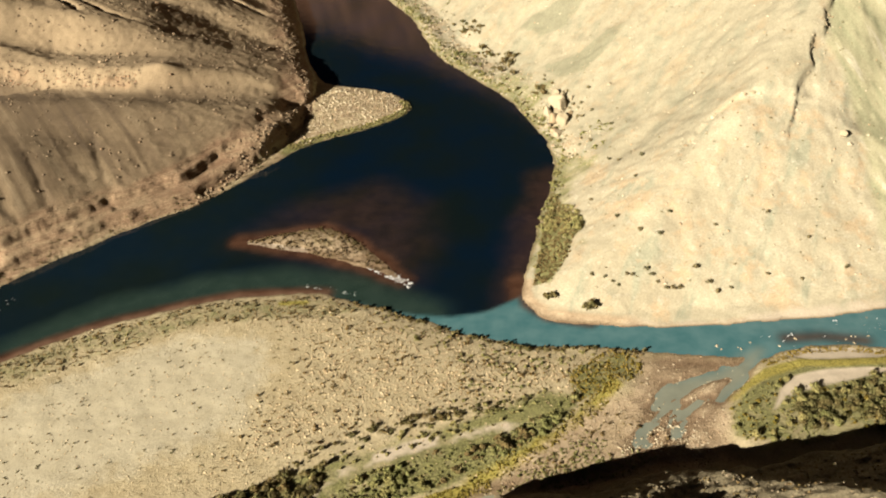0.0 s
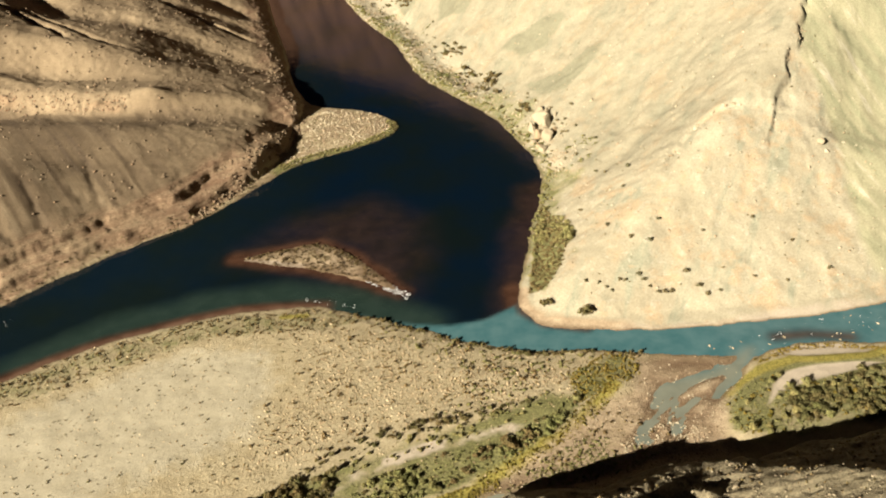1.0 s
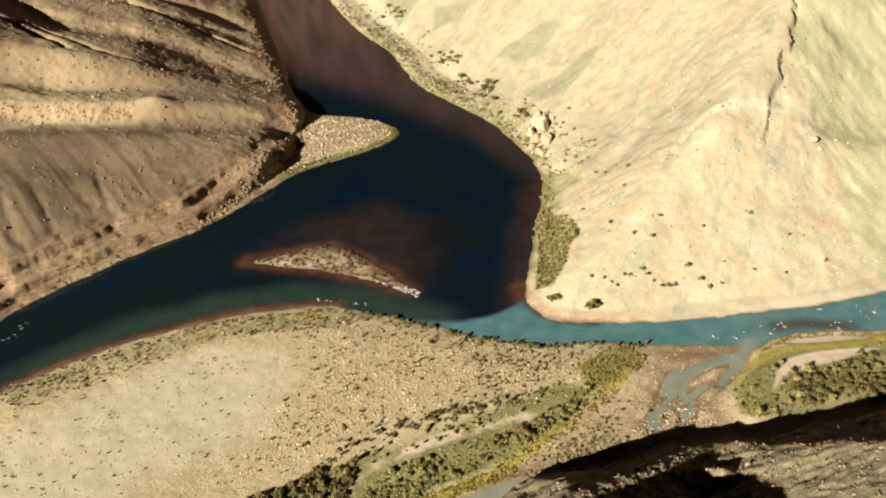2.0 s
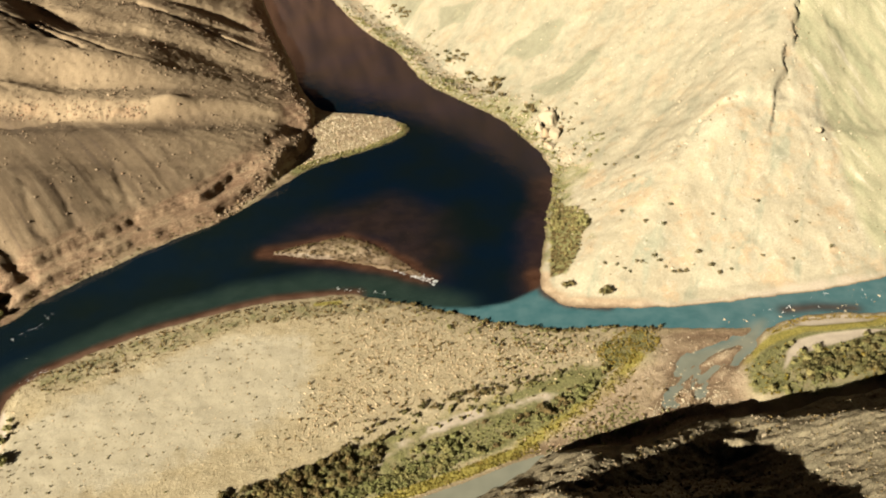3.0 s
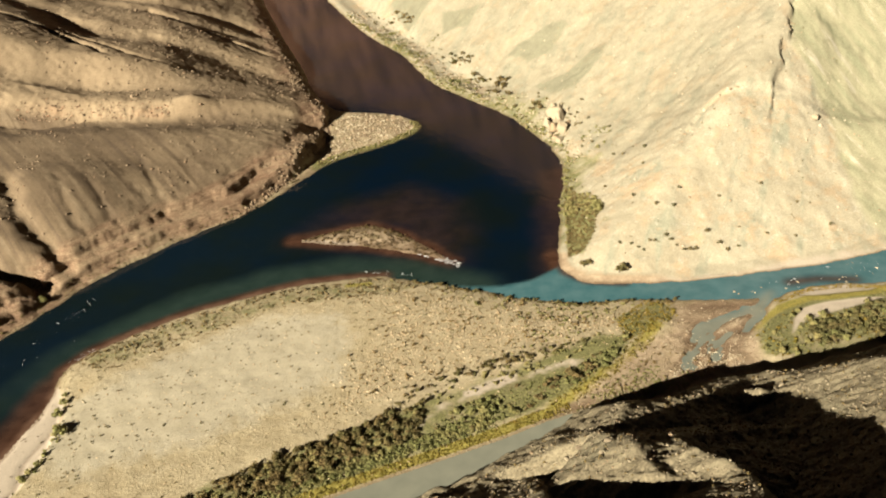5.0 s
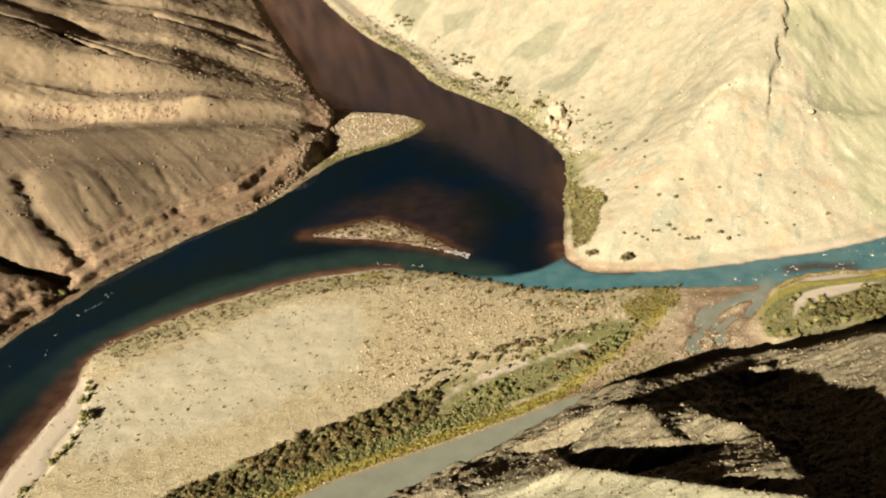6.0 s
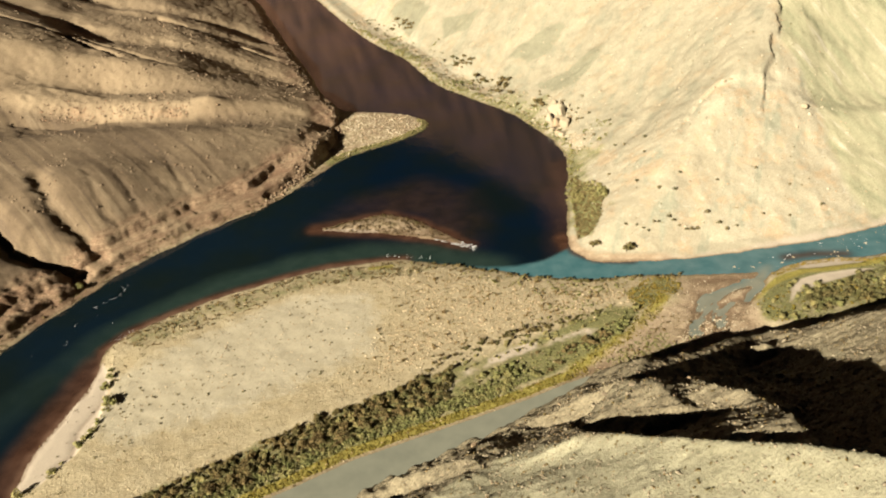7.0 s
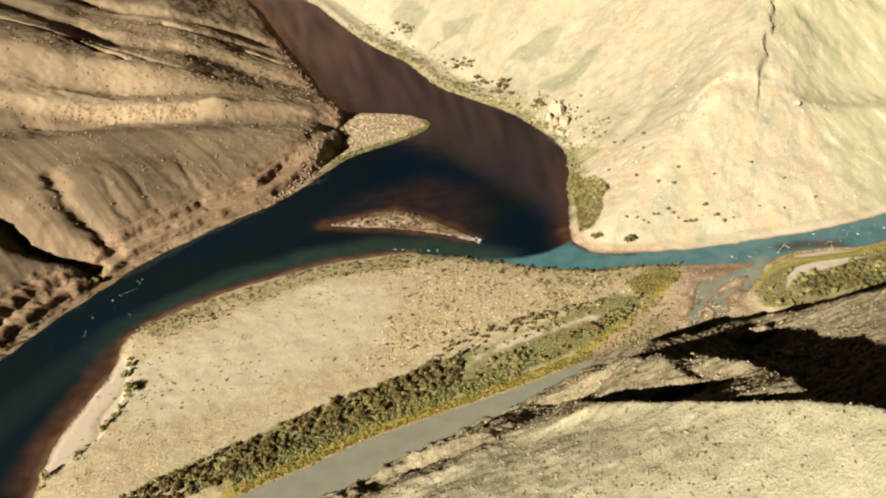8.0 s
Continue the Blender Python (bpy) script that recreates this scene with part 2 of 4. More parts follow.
MUDFLAT = [(-12, 246), (20, 268), (52, 296), (72, 306), (80, 332), (140, 324), (118, 292), (112, 274), (112, 256), (70, 252), (40, 244), (10, 244)]
PALE_BAR = [(-268, 302), (-226, 332), (-168, 362), (-120, 356), (-110, 330), (-120, 290), (-185, 258), (-252, 238), (-276, 262)]
BEACH = [(-281, 322), (-272, 300), (-270, 268), (-276, 238), (-290, 218), (-304, 214), (-306, 243), (-298, 270), (-286, 300)]
GLADE = [(134, 284), (142, 299), (152, 308), (169, 311), (186, 311), (202, 309), (176, 302), (156, 298), (143, 293)]
GRASS = [[(-280, 345), (-240, 366), (-170, 393), (-100, 398), (-60, 382), (-90, 372), (-150, 372), (-200, 352), (-255, 325)],
         [(43, 318), (66, 336), (82, 330), (80, 316), (62, 304), (44, 296)],
         [(112, 270), (114, 292), (134, 308), (152, 318), (210, 322), (260, 330), (260, 285), (190, 268), (140, 262)],
         [(-200, 181), (-150, 202), (-85, 226), (-25, 246), (25, 268), (48, 300), (30, 306), (-10, 288), (-60, 272), (-115, 250), (-180, 226), (-245, 196)]]
SHALE = [(236, 545), (222, 502), (230, 487), (231, 456), (229, 419), (228, 390), (236, 366), (900, 380), (900, 900), (300, 640)]
SCARP = [(246, 570), (232, 530), (219, 506), (211, 499), (200, 479), (196, 470)]
LEDGE = [(196, 471), (181, 472), (160, 477), (145, 471), (130, 458)]
THICKET = [(54, 500), (44, 460), (36, 416), (32, 392), (41, 389), (54, 407), (58, 423), (67, 434), (65, 454), (58, 478)]
TERRACE = [(-128, 112), (-66, 132), (-44, 108), (-24, 92), (-12, 62), (0, 40), (2, -10), (-128, -10)]
RUBBLE = [(-170, 110), (-102, 118), (-58, 143), (-37, 114), (-14, 100), (-4, 64), (14, 54), (60, 60), (140, 60), (260, 60), (330, 300), (118, 270), (40, 260), (2, 255), (-45, 220), (-157, 168)]
MARL = [(129, 453), (142, 468), (164, 478), (184, 480), (197, 468), (208, 492), (231, 519), (262, 580), (300, 800), (100, 1100), (-60, 1100), (-20, 860), (66, 600), (92, 500)]


def land(x, y):
    """Heights of the land at x, y, and what lies there."""
    what = {}
    n_mid, n_big = fbm(x, y, 38, 5, 11), fbm(x, y, 130, 3, 5)
    n_fine = fbm(x, y, 9, 4, 23)
    wob = 2.2 * fbm(x, y, 14, 3, 31)
    # Left hills
    bx, by = x + 1.6 * n_fine + 1.5 * n_mid, y + 2.0 * fbm(x, y, 12, 3, 21)
    left_line, right_line, south_line = rounded(LEFT_BANK), rounded(RIGHT_BANK), rounded(SOUTH_BANK)
    d_bank, _, _ = along(bx, by, left_line)
    in_left = inside(bx, by, left_line + [(-5000, 5000), (-5000, -5000)])
    d_foot, w_foot, _ = along(bx, by, LEFT_FOOT)
    in_foot = inside(bx, by, LEFT_FOOT + [(-5000, 5000), (-5000, -5000)])
    d = np.where(in_foot, np.maximum(d_foot + (1.8 * fbm(w_foot * 0.3, d_foot, 15, 4, 33) + 1.6 * step(y, 560, 600) * fbm(x, y, 7, 3, 34, True)) * step(d_foot, 0, 4), 0), 0) + np.minimum(d_foot, 6) * 0.15 * wob
    talus = np.interp(d, (0, 7, 9.5, 20, 23, 40, 67, 120, 240, 500, 900, 3000), (0.4, 3, 7.5, 9.5, 15, 22, 31, 38, 58, 150, 300, 500))
    d_cliff = d * (1 - 0.6 * step(y, 585, 610) * (1 - step(y, 655, 680)) * (1 - step(d, 14, 34)))
    cliff = np.interp(d_cliff, (0, 2.5, 5, 14, 40, 67, 120, 214, 280, 400, 900, 3000), (0.6, 9, 14.5, 16.5, 24, 31, 41, 50, 70, 120, 320, 560))
    upper = np.interp(d, (0, 4, 17, 21, 40, 67, 100, 137, 240, 500, 900, 3000), (0.6, 5, 15.5, 17, 24, 34, 48, 62, 84, 170, 330, 560))
    cliff = cliff + (upper - cliff) * step(y, 690, 740)
    north = step(y, 545, 590)
    hill = talus + (cliff - talus) * north
    far = np.clip((d - 25) / 60, 0, 1)
    for line, depth, steep, gentle in ((((-90, 684), (-124, 668), (-142, 660), (-174, 649), (-212, 639), (-254, 632), (-302, 634), (-336, 641), (-372, 636), (-444, 634), (-600, 650)), 7, 20, 15),
                                       (((-148, 768), (-205, 795), (-253, 808), (-314, 826), (-363, 822), (-442, 888), (-560, 970)), 6, 26, 20),
                                       (((-198, 930), (-268, 975), (-315, 990), (-400, 1003), (-560, 1090)), 6, 20, 18),
                                       (((-180, 870), (-240, 905), (-300, 915), (-400, 960)), 2, 14, 10), (((-334, 738), (-358, 760), (-387, 776), (-442, 813), (-520, 850)), 4.5, 3, 3.5), (((-189, 845), (-212, 854), (-248, 875), (-287, 902), (-340, 940)), 4, 3, 3.5),
                                       (((-320, 646), (-340, 646), (-372, 640), (-420, 640)), 3, 2.5, 2.5), (((-280, 742), (-320, 752), (-352, 772), (-400, 800)), 2.5, 2.5, 3),
                                       (((-292, 420), (-312, 446), (-330, 465), (-349, 487), (-367, 530)), 5, 7, 6),
                                       (((-306, 406), (-327, 429), (-346, 433), (-368, 440), (-392, 474), (-425, 500)), 14, 9, 11),
                                       (((-262, 462), (-285, 490), (-310, 530)), 0.8, 3, 3.5), (((-236, 486), (-255, 515), (-275, 560)), 0.8, 3, 3.5),
                                       (((-205, 520), (-222, 548), (-240, 585)), 0.3, 3, 3.5), (((-283, 448), (-308, 478), (-330, 525)), 0.8, 3, 3.5)):
        dl, wl, side = along(x + 3 * n_fine, y + 3 * fbm(x, y, 11, 3, 77), list(line))
        hill = hill - depth * np.exp(-(dl / np.where(side > 0, steep, gentle)) ** 2) * step(wl, -5, 35)
    dl, _, side = along(x, y + 2 * n_fine, [(-142, 668), (-188, 666), (-236, 650), (-264, 644), (-304, 645), (-342, 650), (-414, 660), (-600, 690)])
    north_of = -side * dl
    hill = hill + 12 * np.exp(-((x + 335) / 55) ** 2 - ((y - 512) / 50) ** 2) + 8 * np.exp(-((x + 440) / 80) ** 2 - ((y - 775) / 50) ** 2) - 9 * np.exp(-((x + 245) / 60) ** 2 - ((y - 755) / 42) ** 2)
    hill = hill + 6 * far * step(north_of, -9, 12) * np.exp(-(np.maximum(north_of, 0) / 45) ** 2) * step(-x, 145, 175)
    hill = hill + 3.5 * np.exp(-((x + 246) / 13) ** 2 - ((y - 656) / 11) ** 2)
    hill = hill - 5 * np.exp(-((x + 136) / 16) ** 2 - ((y - 640) / 34) ** 2)
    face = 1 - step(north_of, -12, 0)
    what["pink"] = np.exp(-(dl / 7) ** 2) * step(-x, 255, 275) * (1 - step(-x, 360, 430)) * (0.45 + 0.5 * n_mid)
    rill = fbm(x * 0.816 + y * 0.577 + 1.2 * n_fine, (y * 0.816 - x * 0.577) * 0.03, 9, 3, 41, True)
    smooth = 1 - 0.65 * face
    hill = hill + far * ((1.7 * n_mid + 0.6 * n_fine) * (smooth - 0.15 * (smooth < 0.6)) + 6 * n_big * np.clip(d / 200, 0, 1)) + (0.42 + 0.4 * n_big) * rill * step(d, 26, 40) * face * (1 - 0.6 * north)
    lie = 0.5 * fbm(w_foot * 0.16, d * 1.2, 14, 4, 36) + 0.08 * n_fine
    beds = hill / 2.6 + lie
    stair = (np.floor(beds) + step(beds - np.floor(beds), 0.72, 0.95) - lie) * 2.6
    hill = hill + (stair - hill) * 0.48 * (1 - step(d, 26, 36)) * step(d, 3, 7) * (1 - north)
    hill = hill + (1 - step(d, 28, 40)) * step(d, 2, 6) * (0.3 * fbm(x, y, 6, 3, 88, True) + 0.4 * fbm(x, y, 15, 3, 89, True) + 2.4 * step(-x, 305, 335) * (1 - step(y, 425, 455)) * fbm(x, y, 13, 4, 90, True))
    hill = hill + (0.55 * step(d, 110, 160) * (1 - face) + 1.8 * np.clip(what["pink"] * 2, 0, 1)) * fbm(x, y, 7, 3, 93, True)
    hill = hill + north * np.exp(-((d - 9) / 8) ** 2) * (2.2 * fbm(x, y, 8, 3, 94, True))
    shore = np.interp(np.where(in_left, d_bank, 0), (0, 3, 12, 60), (0.1, 1.0, 2.0, 2.6)) + 0.5 * n_fine
    z_left = np.where(in_left, np.where(in_foot, np.maximum(hill, shore), shore), -99)
    # How far the painted slope shade goes: stronger to the west.
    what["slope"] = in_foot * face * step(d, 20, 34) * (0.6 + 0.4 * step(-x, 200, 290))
    what["left"] = in_foot * step(d, 0, 4)
    what["scree"] = 0.38 * in_left * (1 - in_foot) + np.where(in_foot, 1 - step(d, 24, 40), 0.0) * np.clip(step(d, 1, 5) + (1 - north), 0, 1) * (0.55 + 0.4 * n_mid)
    # Right hill
    d_bank, w_right, _ = along(bx, by, right_line)
    in_right = inside(bx, by, right_line + [(5000, 440), (5000, 5000), (-2500, 5000)])
    d_west, d_lcr = along(bx, by, rounded(RIGHT_BANK[:17]))[0], along(bx, by, rounded(RIGHT_BANK[16:]))[0]
    k = np.clip(0.35 * d_bank, 0.5, 30)
    d_round = -k * np.logaddexp(-d_west / k, -d_lcr / k) + 0.35 * k * np.exp(-np.abs(d_west - d_lcr) / (2 * k))
    d = np.where(in_right, np.maximum(d_round, 0), 0)
    flood = step(y, 560, 620)
    beach = step(x, 30, 60) * (1 - step(y, 395, 420))
    d_eff = np.maximum(d - 24 * flood * step(d, 4, 30) - 6 * beach * step(d, 3, 9), np.minimum(d, 5))
    hill = np.interp(d_eff, (0, 3, 10, 25, 60, 120, 180, 225, 280, 400, 900, 2500), (0.1, 1.2, 4, 14, 40, 85, 121, 205, 335, 500, 640, 700))
    rise = lambda far_in: np.interp(far_in, (0, 3, 10, 20, 60, 100, 130, 165, 230, 400, 3000), (0.1, 1.0, 3.2, 9, 33, 64, 88, 116, 165, 290, 1700))
    soft = np.clip(0.08 * d_bank, 0.3, 6)
    body = -soft * np.logaddexp(-rise(d_west) / soft, -rise(d_lcr) / soft)
    hill = hill + (np.maximum(body, 0.1) - hill) * (1 - step(x, 260, 420)) * (1 - step(y, 640, 740)) * step(x, 10, 40)
    far = np.clip((d - 12) / 50, 0, 1)
    scarp_d, scarp_w, scarp_s = along(x + 5 * n_fine, y + 3 * n_mid, SCARP)
    east = scarp_s * scarp_d
    hill = hill - (4.5 * step(east + 1.2 * n_fine, 0, 1.8) * step(scarp_w, 10, 40) * (1 - step(scarp_w, 104, 130)) + 7 * step(east, 3, 70)) * (1 - step(east, 60, 200) * 0.5) * step(y, 440, 475) * step(d, 60, 90)
    ledge_d, _, ledge_s = along(x, y + 2.5 * n_fine, LEDGE)
    hill = hill - 2.6 * np.exp(-(ledge_d / 12) ** 2) * step(ledge_s * ledge_d, -1.5, 1.5)
    for line, depth, width in ((((60, 575), (90, 600), (150, 660)), 1.5, 12), (((222, 356), (226, 410), (240, 450), (270, 500)), 1.4, 18),
                               (((0, 730), (40, 760), (100, 850)), 6, 14), (((48, 480), (90, 500), (150, 530)), 2.5, 9)):
        dl, wl, _ = along(x + 3 * n_fine, y, list(line))
        hill = hill - depth * np.exp(-(dl / width) ** 2) * far
    rill = fbm(w_right, d * 0.12, 16, 3, 47, True)
    hill = hill + far * (0.7 * n_mid + 0.18 * n_fine + 3 * n_big * np.clip(d / 150, 0, 1) + 0.1 * rill + 0.25 * fbm(x, y, 24, 4, 57, True))
    hill = hill + 0.14 * n_fine * step(d, 3, 10)
    rib = fbm((x * 0.78 - y * 0.62) * 1.0, (x * 0.62 + y * 0.78) * 0.22, 13, 4, 53, True)
    hill = hill + 0.2 * rib * step(d, 55, 100)
    z_right = np.where(in_right, hill, -99)
    what["marl"] = 0.6 * soft_in(x + 3 * n_fine, y, MARL, 7) * in_right
    what["right"] = in_right * step(d, 0, 3)
    what["shale"] = soft_in(x, y, SHALE, 10) * in_right
    what["sage"] = np.maximum.reduce([soft_in(x, y, p, 7) for p in ([(51, 757), (98, 752), (110, 735), (86, 715), (66, 724)], [(63, 681), (90, 667), (118, 670), (128, 663), (120, 650), (93, 637), (76, 645)], [(0, 920), (40, 870), (24, 856), (-4, 880)], [(-60, 1035), (-30, 1040), (-10, 960), (-42, 935)])])
    # Bar, grove and bluff to the south
    south = south_line + CHANNEL_N[1:] + TOE + [(-1400, -5000), (5000, -5000), (5000, 390)]
    in_south = inside(np.where(y > 300, bx, x), np.where(y > 300, by, y), south)
    d_bar, _, _ = along(bx, by, south_line)
    d_chan, _, _ = along(x, y, CHANNEL_N + TOE[:8])
    d = np.minimum(d_bar, d_chan)
    bar = np.interp(d, (0, 2, 8, 25, 60), (0.05, 0.5, 1.4, 2.8, 3.4)) + 0.35 * n_fine * step(d, 1, 6) + 0.4 * n_mid * step(d, 2, 10)
    bar = bar - np.maximum(bar - 0.9, 0) * soft_in(x, y, BEACH, 1.5)
    groove = np.exp(-(along(x + n_fine, y, [(-270, 300), (-273, 278), (-280, 258), (-279, 240), (-284, 232)])[0] / 2.4) ** 2)
    bar = bar - 0.5 * groove * step(d, 3, 8)
    flat = soft_in(x, y, MUDFLAT, 8)
    bar = bar * (1 - 0.8 * flat) + 0.25 * flat * n_fine
    zone = soft_in(x, y, BRAID_ZONE, 5)
    flow = fbm((x * 0.66 + y * 0.75) * 0.3, x * 0.75 - y * 0.66, 5.5, 4, 97) + 0.25 * n_fine
    main = np.minimum(along(x + 2.5 * n_fine, y, [(152, 330), (130, 317), (112, 311), (95, 305), (84, 296), (76, 283), (70, 272)])[0] / 4.4,
                      along(x, y + 2.5 * n_fine, [(146, 324), (130, 309), (112, 299), (98, 292), (86, 280)])[0] / 3.6)
    bar = bar * (1 - zone) + zone * (0.19 - 0.52 * np.exp(-main ** 2) + 1.0 * flow)
    toe = TOE_EAST[::-1] + TOE[1:]
    d_toe, _, _ = along(x, y, toe)
    in_bluff = inside(x, y, toe + [(-1400, -5000), (5000, -5000), (5000, 360)])
    bluff = spur(x, y, [(-30, 190, 21), (-33, 150, 54), (-36, 118, 79), (-12, 77, 109), (10, 46, 130), (36, 8, 150), (92, -66, 172), (380, -420, 200)], 0.42, 1.0)
    for line, west, fall in ((((8, 190, 44.5), (19, 158, 64), (19, 133, 81), (27, 108, 92), (17, 72, 116), (14, 52, 124), (44, 30, 135)), 0.45, 1.4), (((-28, 184, 39.5), (-6, 174, 54), (0, 150, 73), (3, 125, 79.5)), 0.5, 0.31),
                             (((47, 220, 19), (50, 208, 23)), 0.9, 0.9), (((62, 226, 18), (78, 205, 38)), 0.8, 0.6),
                             (((-85, 160, 40), (-64, 120, 60), (-55, 81, 81)), 0.45, 0.25),
                             (((-165, 130, 22), (-120, 85, 55), (-70, 40, 90)), 0.5, 0.5),
                             (((150, 242, 36), (135, 190, 64), (125, 130, 92), (112, 60, 130), (105, 0, 155)), 0.55, 0.7),
                             (((260, 282, 40), (240, 190, 90), (200, 60, 145), (120, -60, 165)), 0.6, 0.6),
                             (((420, 300, 60), (420, 120, 150), (380, -100, 220), (300, -600, 260), (0, -1500, 260)), 0.5, 0.5),
                             (((900, 200, 160), (900, -300, 320), (800, -1500, 340)), 0.4, 0.4)):
        bluff = np.maximum(bluff, spur(x, y, list(line), west, fall))
    plain = 124.57 + 0.583 * x + 0.1045 * y + 0.000409 * x * x - 0.001443 * x * y - 0.003549 * y * y
    bluff = bluff + (plain - bluff) * 0.9 * soft_in(x, y, TERRACE, 9)
    d = np.where(in_bluff, d_toe + np.minimum(d_toe, 8) * 0.3 * n_fine, 0)
    bluff = bluff + np.clip((d - 8) / 20, 0, 1) * (0.9 * n_mid + 0.8 * n_fine + 0.5 * fbm(x, y, 16, 4, 63, True) + (0.35 + 0.55 * soft_in(x, y, RUBBLE, 8)) * fbm(x, y, 3.4, 2, 65, True) + 0.8 * soft_in(x, y, RUBBLE, 8) * fbm(x, y, 8, 3, 66, True))
    bluff = np.minimum(bluff, np.interp(d, (0, 3, 7, 12, 25, 60, 100, 150, 500, 4000), (0, 7, 14, 18, 30, 60, 92, 130, 400, 500)) + 1.2 * n_fine + 0.9 * fbm(x, y, 8, 3, 67, True))
    crag = step(-x, 55, 80) * (1 - step(d, 26, 44)) * step(d, 1, 6)
    bluff = bluff + crag * (3.2 * fbm(x, y, 13, 4, 68, True) + 1.5 * fbm(x, y, 6, 3, 69, True))
    bluff = np.where(in_bluff, np.maximum(bluff, np.interp(d, (0, 8, 60, 900, 4000), (0.3, 3, 12, 120, 200))), -99)
    z_south = np.where(in_south, np.where(in_bluff, np.maximum(bluff, bar), bar), -99)
    what["bluff"] = in_bluff * step(d, 0, 5)
    # Where the rubble lies, with the spurs' dimmer light painted in.
    what["rubble"] = soft_in(x + 5 * n_fine, y + 5 * n_mid, RUBBLE, 7) * in_bluff * (0.8 + 0.4 * n_mid)
    what["mud"] = np.maximum(np.exp(-(along(x + 2 * n_fine, y, [(27, 396), (27, 380), (36, 366), (60, 359), (84, 353)])[0] / 6.5) ** 2), np.maximum(0.8 * groove, flat * (0.75 + 0.3 * n_mid)), 0.8 * np.exp(-(along(x, y, CHANNEL_N[3:])[0] / 3) ** 2))
    what["pale"] = soft_in(x, y, PALE_BAR, 22)
    strip, _, _ = along(x, y, [(-80, 250), (-57, 265), (-30, 275), (-3, 280), (18, 283)])
    lcr, _, _ = along(x, y, RIGHT_BANK[16:26])
    what["sand"] = np.maximum(np.maximum(soft_in(x, y, BEACH, 3), np.exp(-(strip / 4.6) ** 2) * (0.65 + 1.0 * n_fine)), np.maximum(
        np.where(in_right, 0.62, 0.0) * (1 - step(lcr + 6 * n_mid, 1, 12)) * step(x, 60, 95), soft_in(x, y, [(150, 324), (161, 329), (184, 328), (206, 322), (196, 318), (165, 319)], 2)))
    chan_n = along(x, y, CHANNEL_N)[0]
    what["yellow"] = np.maximum(step(chan_n, 1, 3) * (1 - step(chan_n, 6, 10)) * (1 - step(x, -12, 2)), np.exp(-(along(x, y + 1.5 * n_fine, [(118, 296), (126, 303), (141, 312), (159, 317), (181, 316), (204, 317), (262, 327)])[0] / 4) ** 2)) * in_south * (1 - in_bluff)
    what["sand"] = np.maximum(what["sand"], soft_in(x, y, GLADE, 3))
    head = along(x + 3 * n_fine, y + 4 * n_mid, [(-8, 252), (14, 264), (36, 279), (52, 294), (64, 308)])[0]
    what["yellow"] = np.maximum(what["yellow"], np.maximum(0.8 * np.exp(-(head / 5) ** 2), np.exp(-(along(x, y, [(-114, 390), (-100, 389)])[0] / 2.6) ** 2)))
    isle = rounded(ISLAND, True)
    isl, _, _ = along(bx, by, isle + isle[:1])
    d_isl = np.where(inside(bx, by, isle), isl, -isl)
    z_isl = np.where(d_isl > 0, 0.15 + 0.05 * d_isl + 0.25 * n_fine, -99)
    what["green"] = np.maximum.reduce([w * soft_in(x, y, g, 6) for g, w in zip(GRASS, (0.58, 1.0, 0.85, 1.0))]) * (0.75 + 0.35 * n_mid)
    what["green"] = np.maximum(what["green"], 0.56 * np.where(in_right, 1 - step(d_bank + 28 * n_mid, 4, 34), 0) * step(y, 395, 420) * (1 - step(y, 900, 1000)))
    what["green"] = np.maximum(what["green"], 0.95 * soft_in(x, y, THICKET, 4))
    what["green"] = np.maximum(what["green"], 0.75 * np.where(in_left, 1 - step(along(x, y, LEFT_BANK[13:19])[0], 5, 12), 0))
    what["green"] = np.maximum(what["green"], np.where(d_isl > 0.5, 0.62 - 0.3 * step(x, -85, -60), 0) + 0.25 * n_mid * (d_isl > 1))
    what["mud"] = np.maximum(what["mud"], (d_isl > 0) * (0.65 + 0.3 * step(x, -95, -70)))
    what["sand"] = np.maximum(what["sand"], (d_isl > -1) * (1 - step(along(x, y, [(-155, 459), (-128, 451), (-110, 445)])[0], 2, 5)))
    top = np.maximum(np.maximum(z_left, z_right), np.maximum(z_south, z_isl))
    # River bed
    wet = top < -50
    reach = np.minimum.reduce([along(x, y, LEFT_BANK)[0], d_bank, d_bar, d_chan, isl])
    z = np.where(wet, -0.15 - np.minimum(reach * 0.12, 4), top)
    what["redrock"] = step(z + 25 * n_mid + 85 * step(y, 920, 1120), 125, 165) * step(y, 420, 620)
    what["wet"] = 1 - step(z, 0.15, 0.7)
    what["reach"] = reach
    return z, what


def stretch(knots):
    """Grid lines from knots (place, spacing): the spacing glides from knot to knot."""
    lines = [knots[0][0]]
    while lines[-1] < knots[-1][0]:
        lines.append(lines[-1] + float(np.interp(lines[-1], [k[0] for k in knots], [k[1] for k in knots])))
    return np.array(lines)


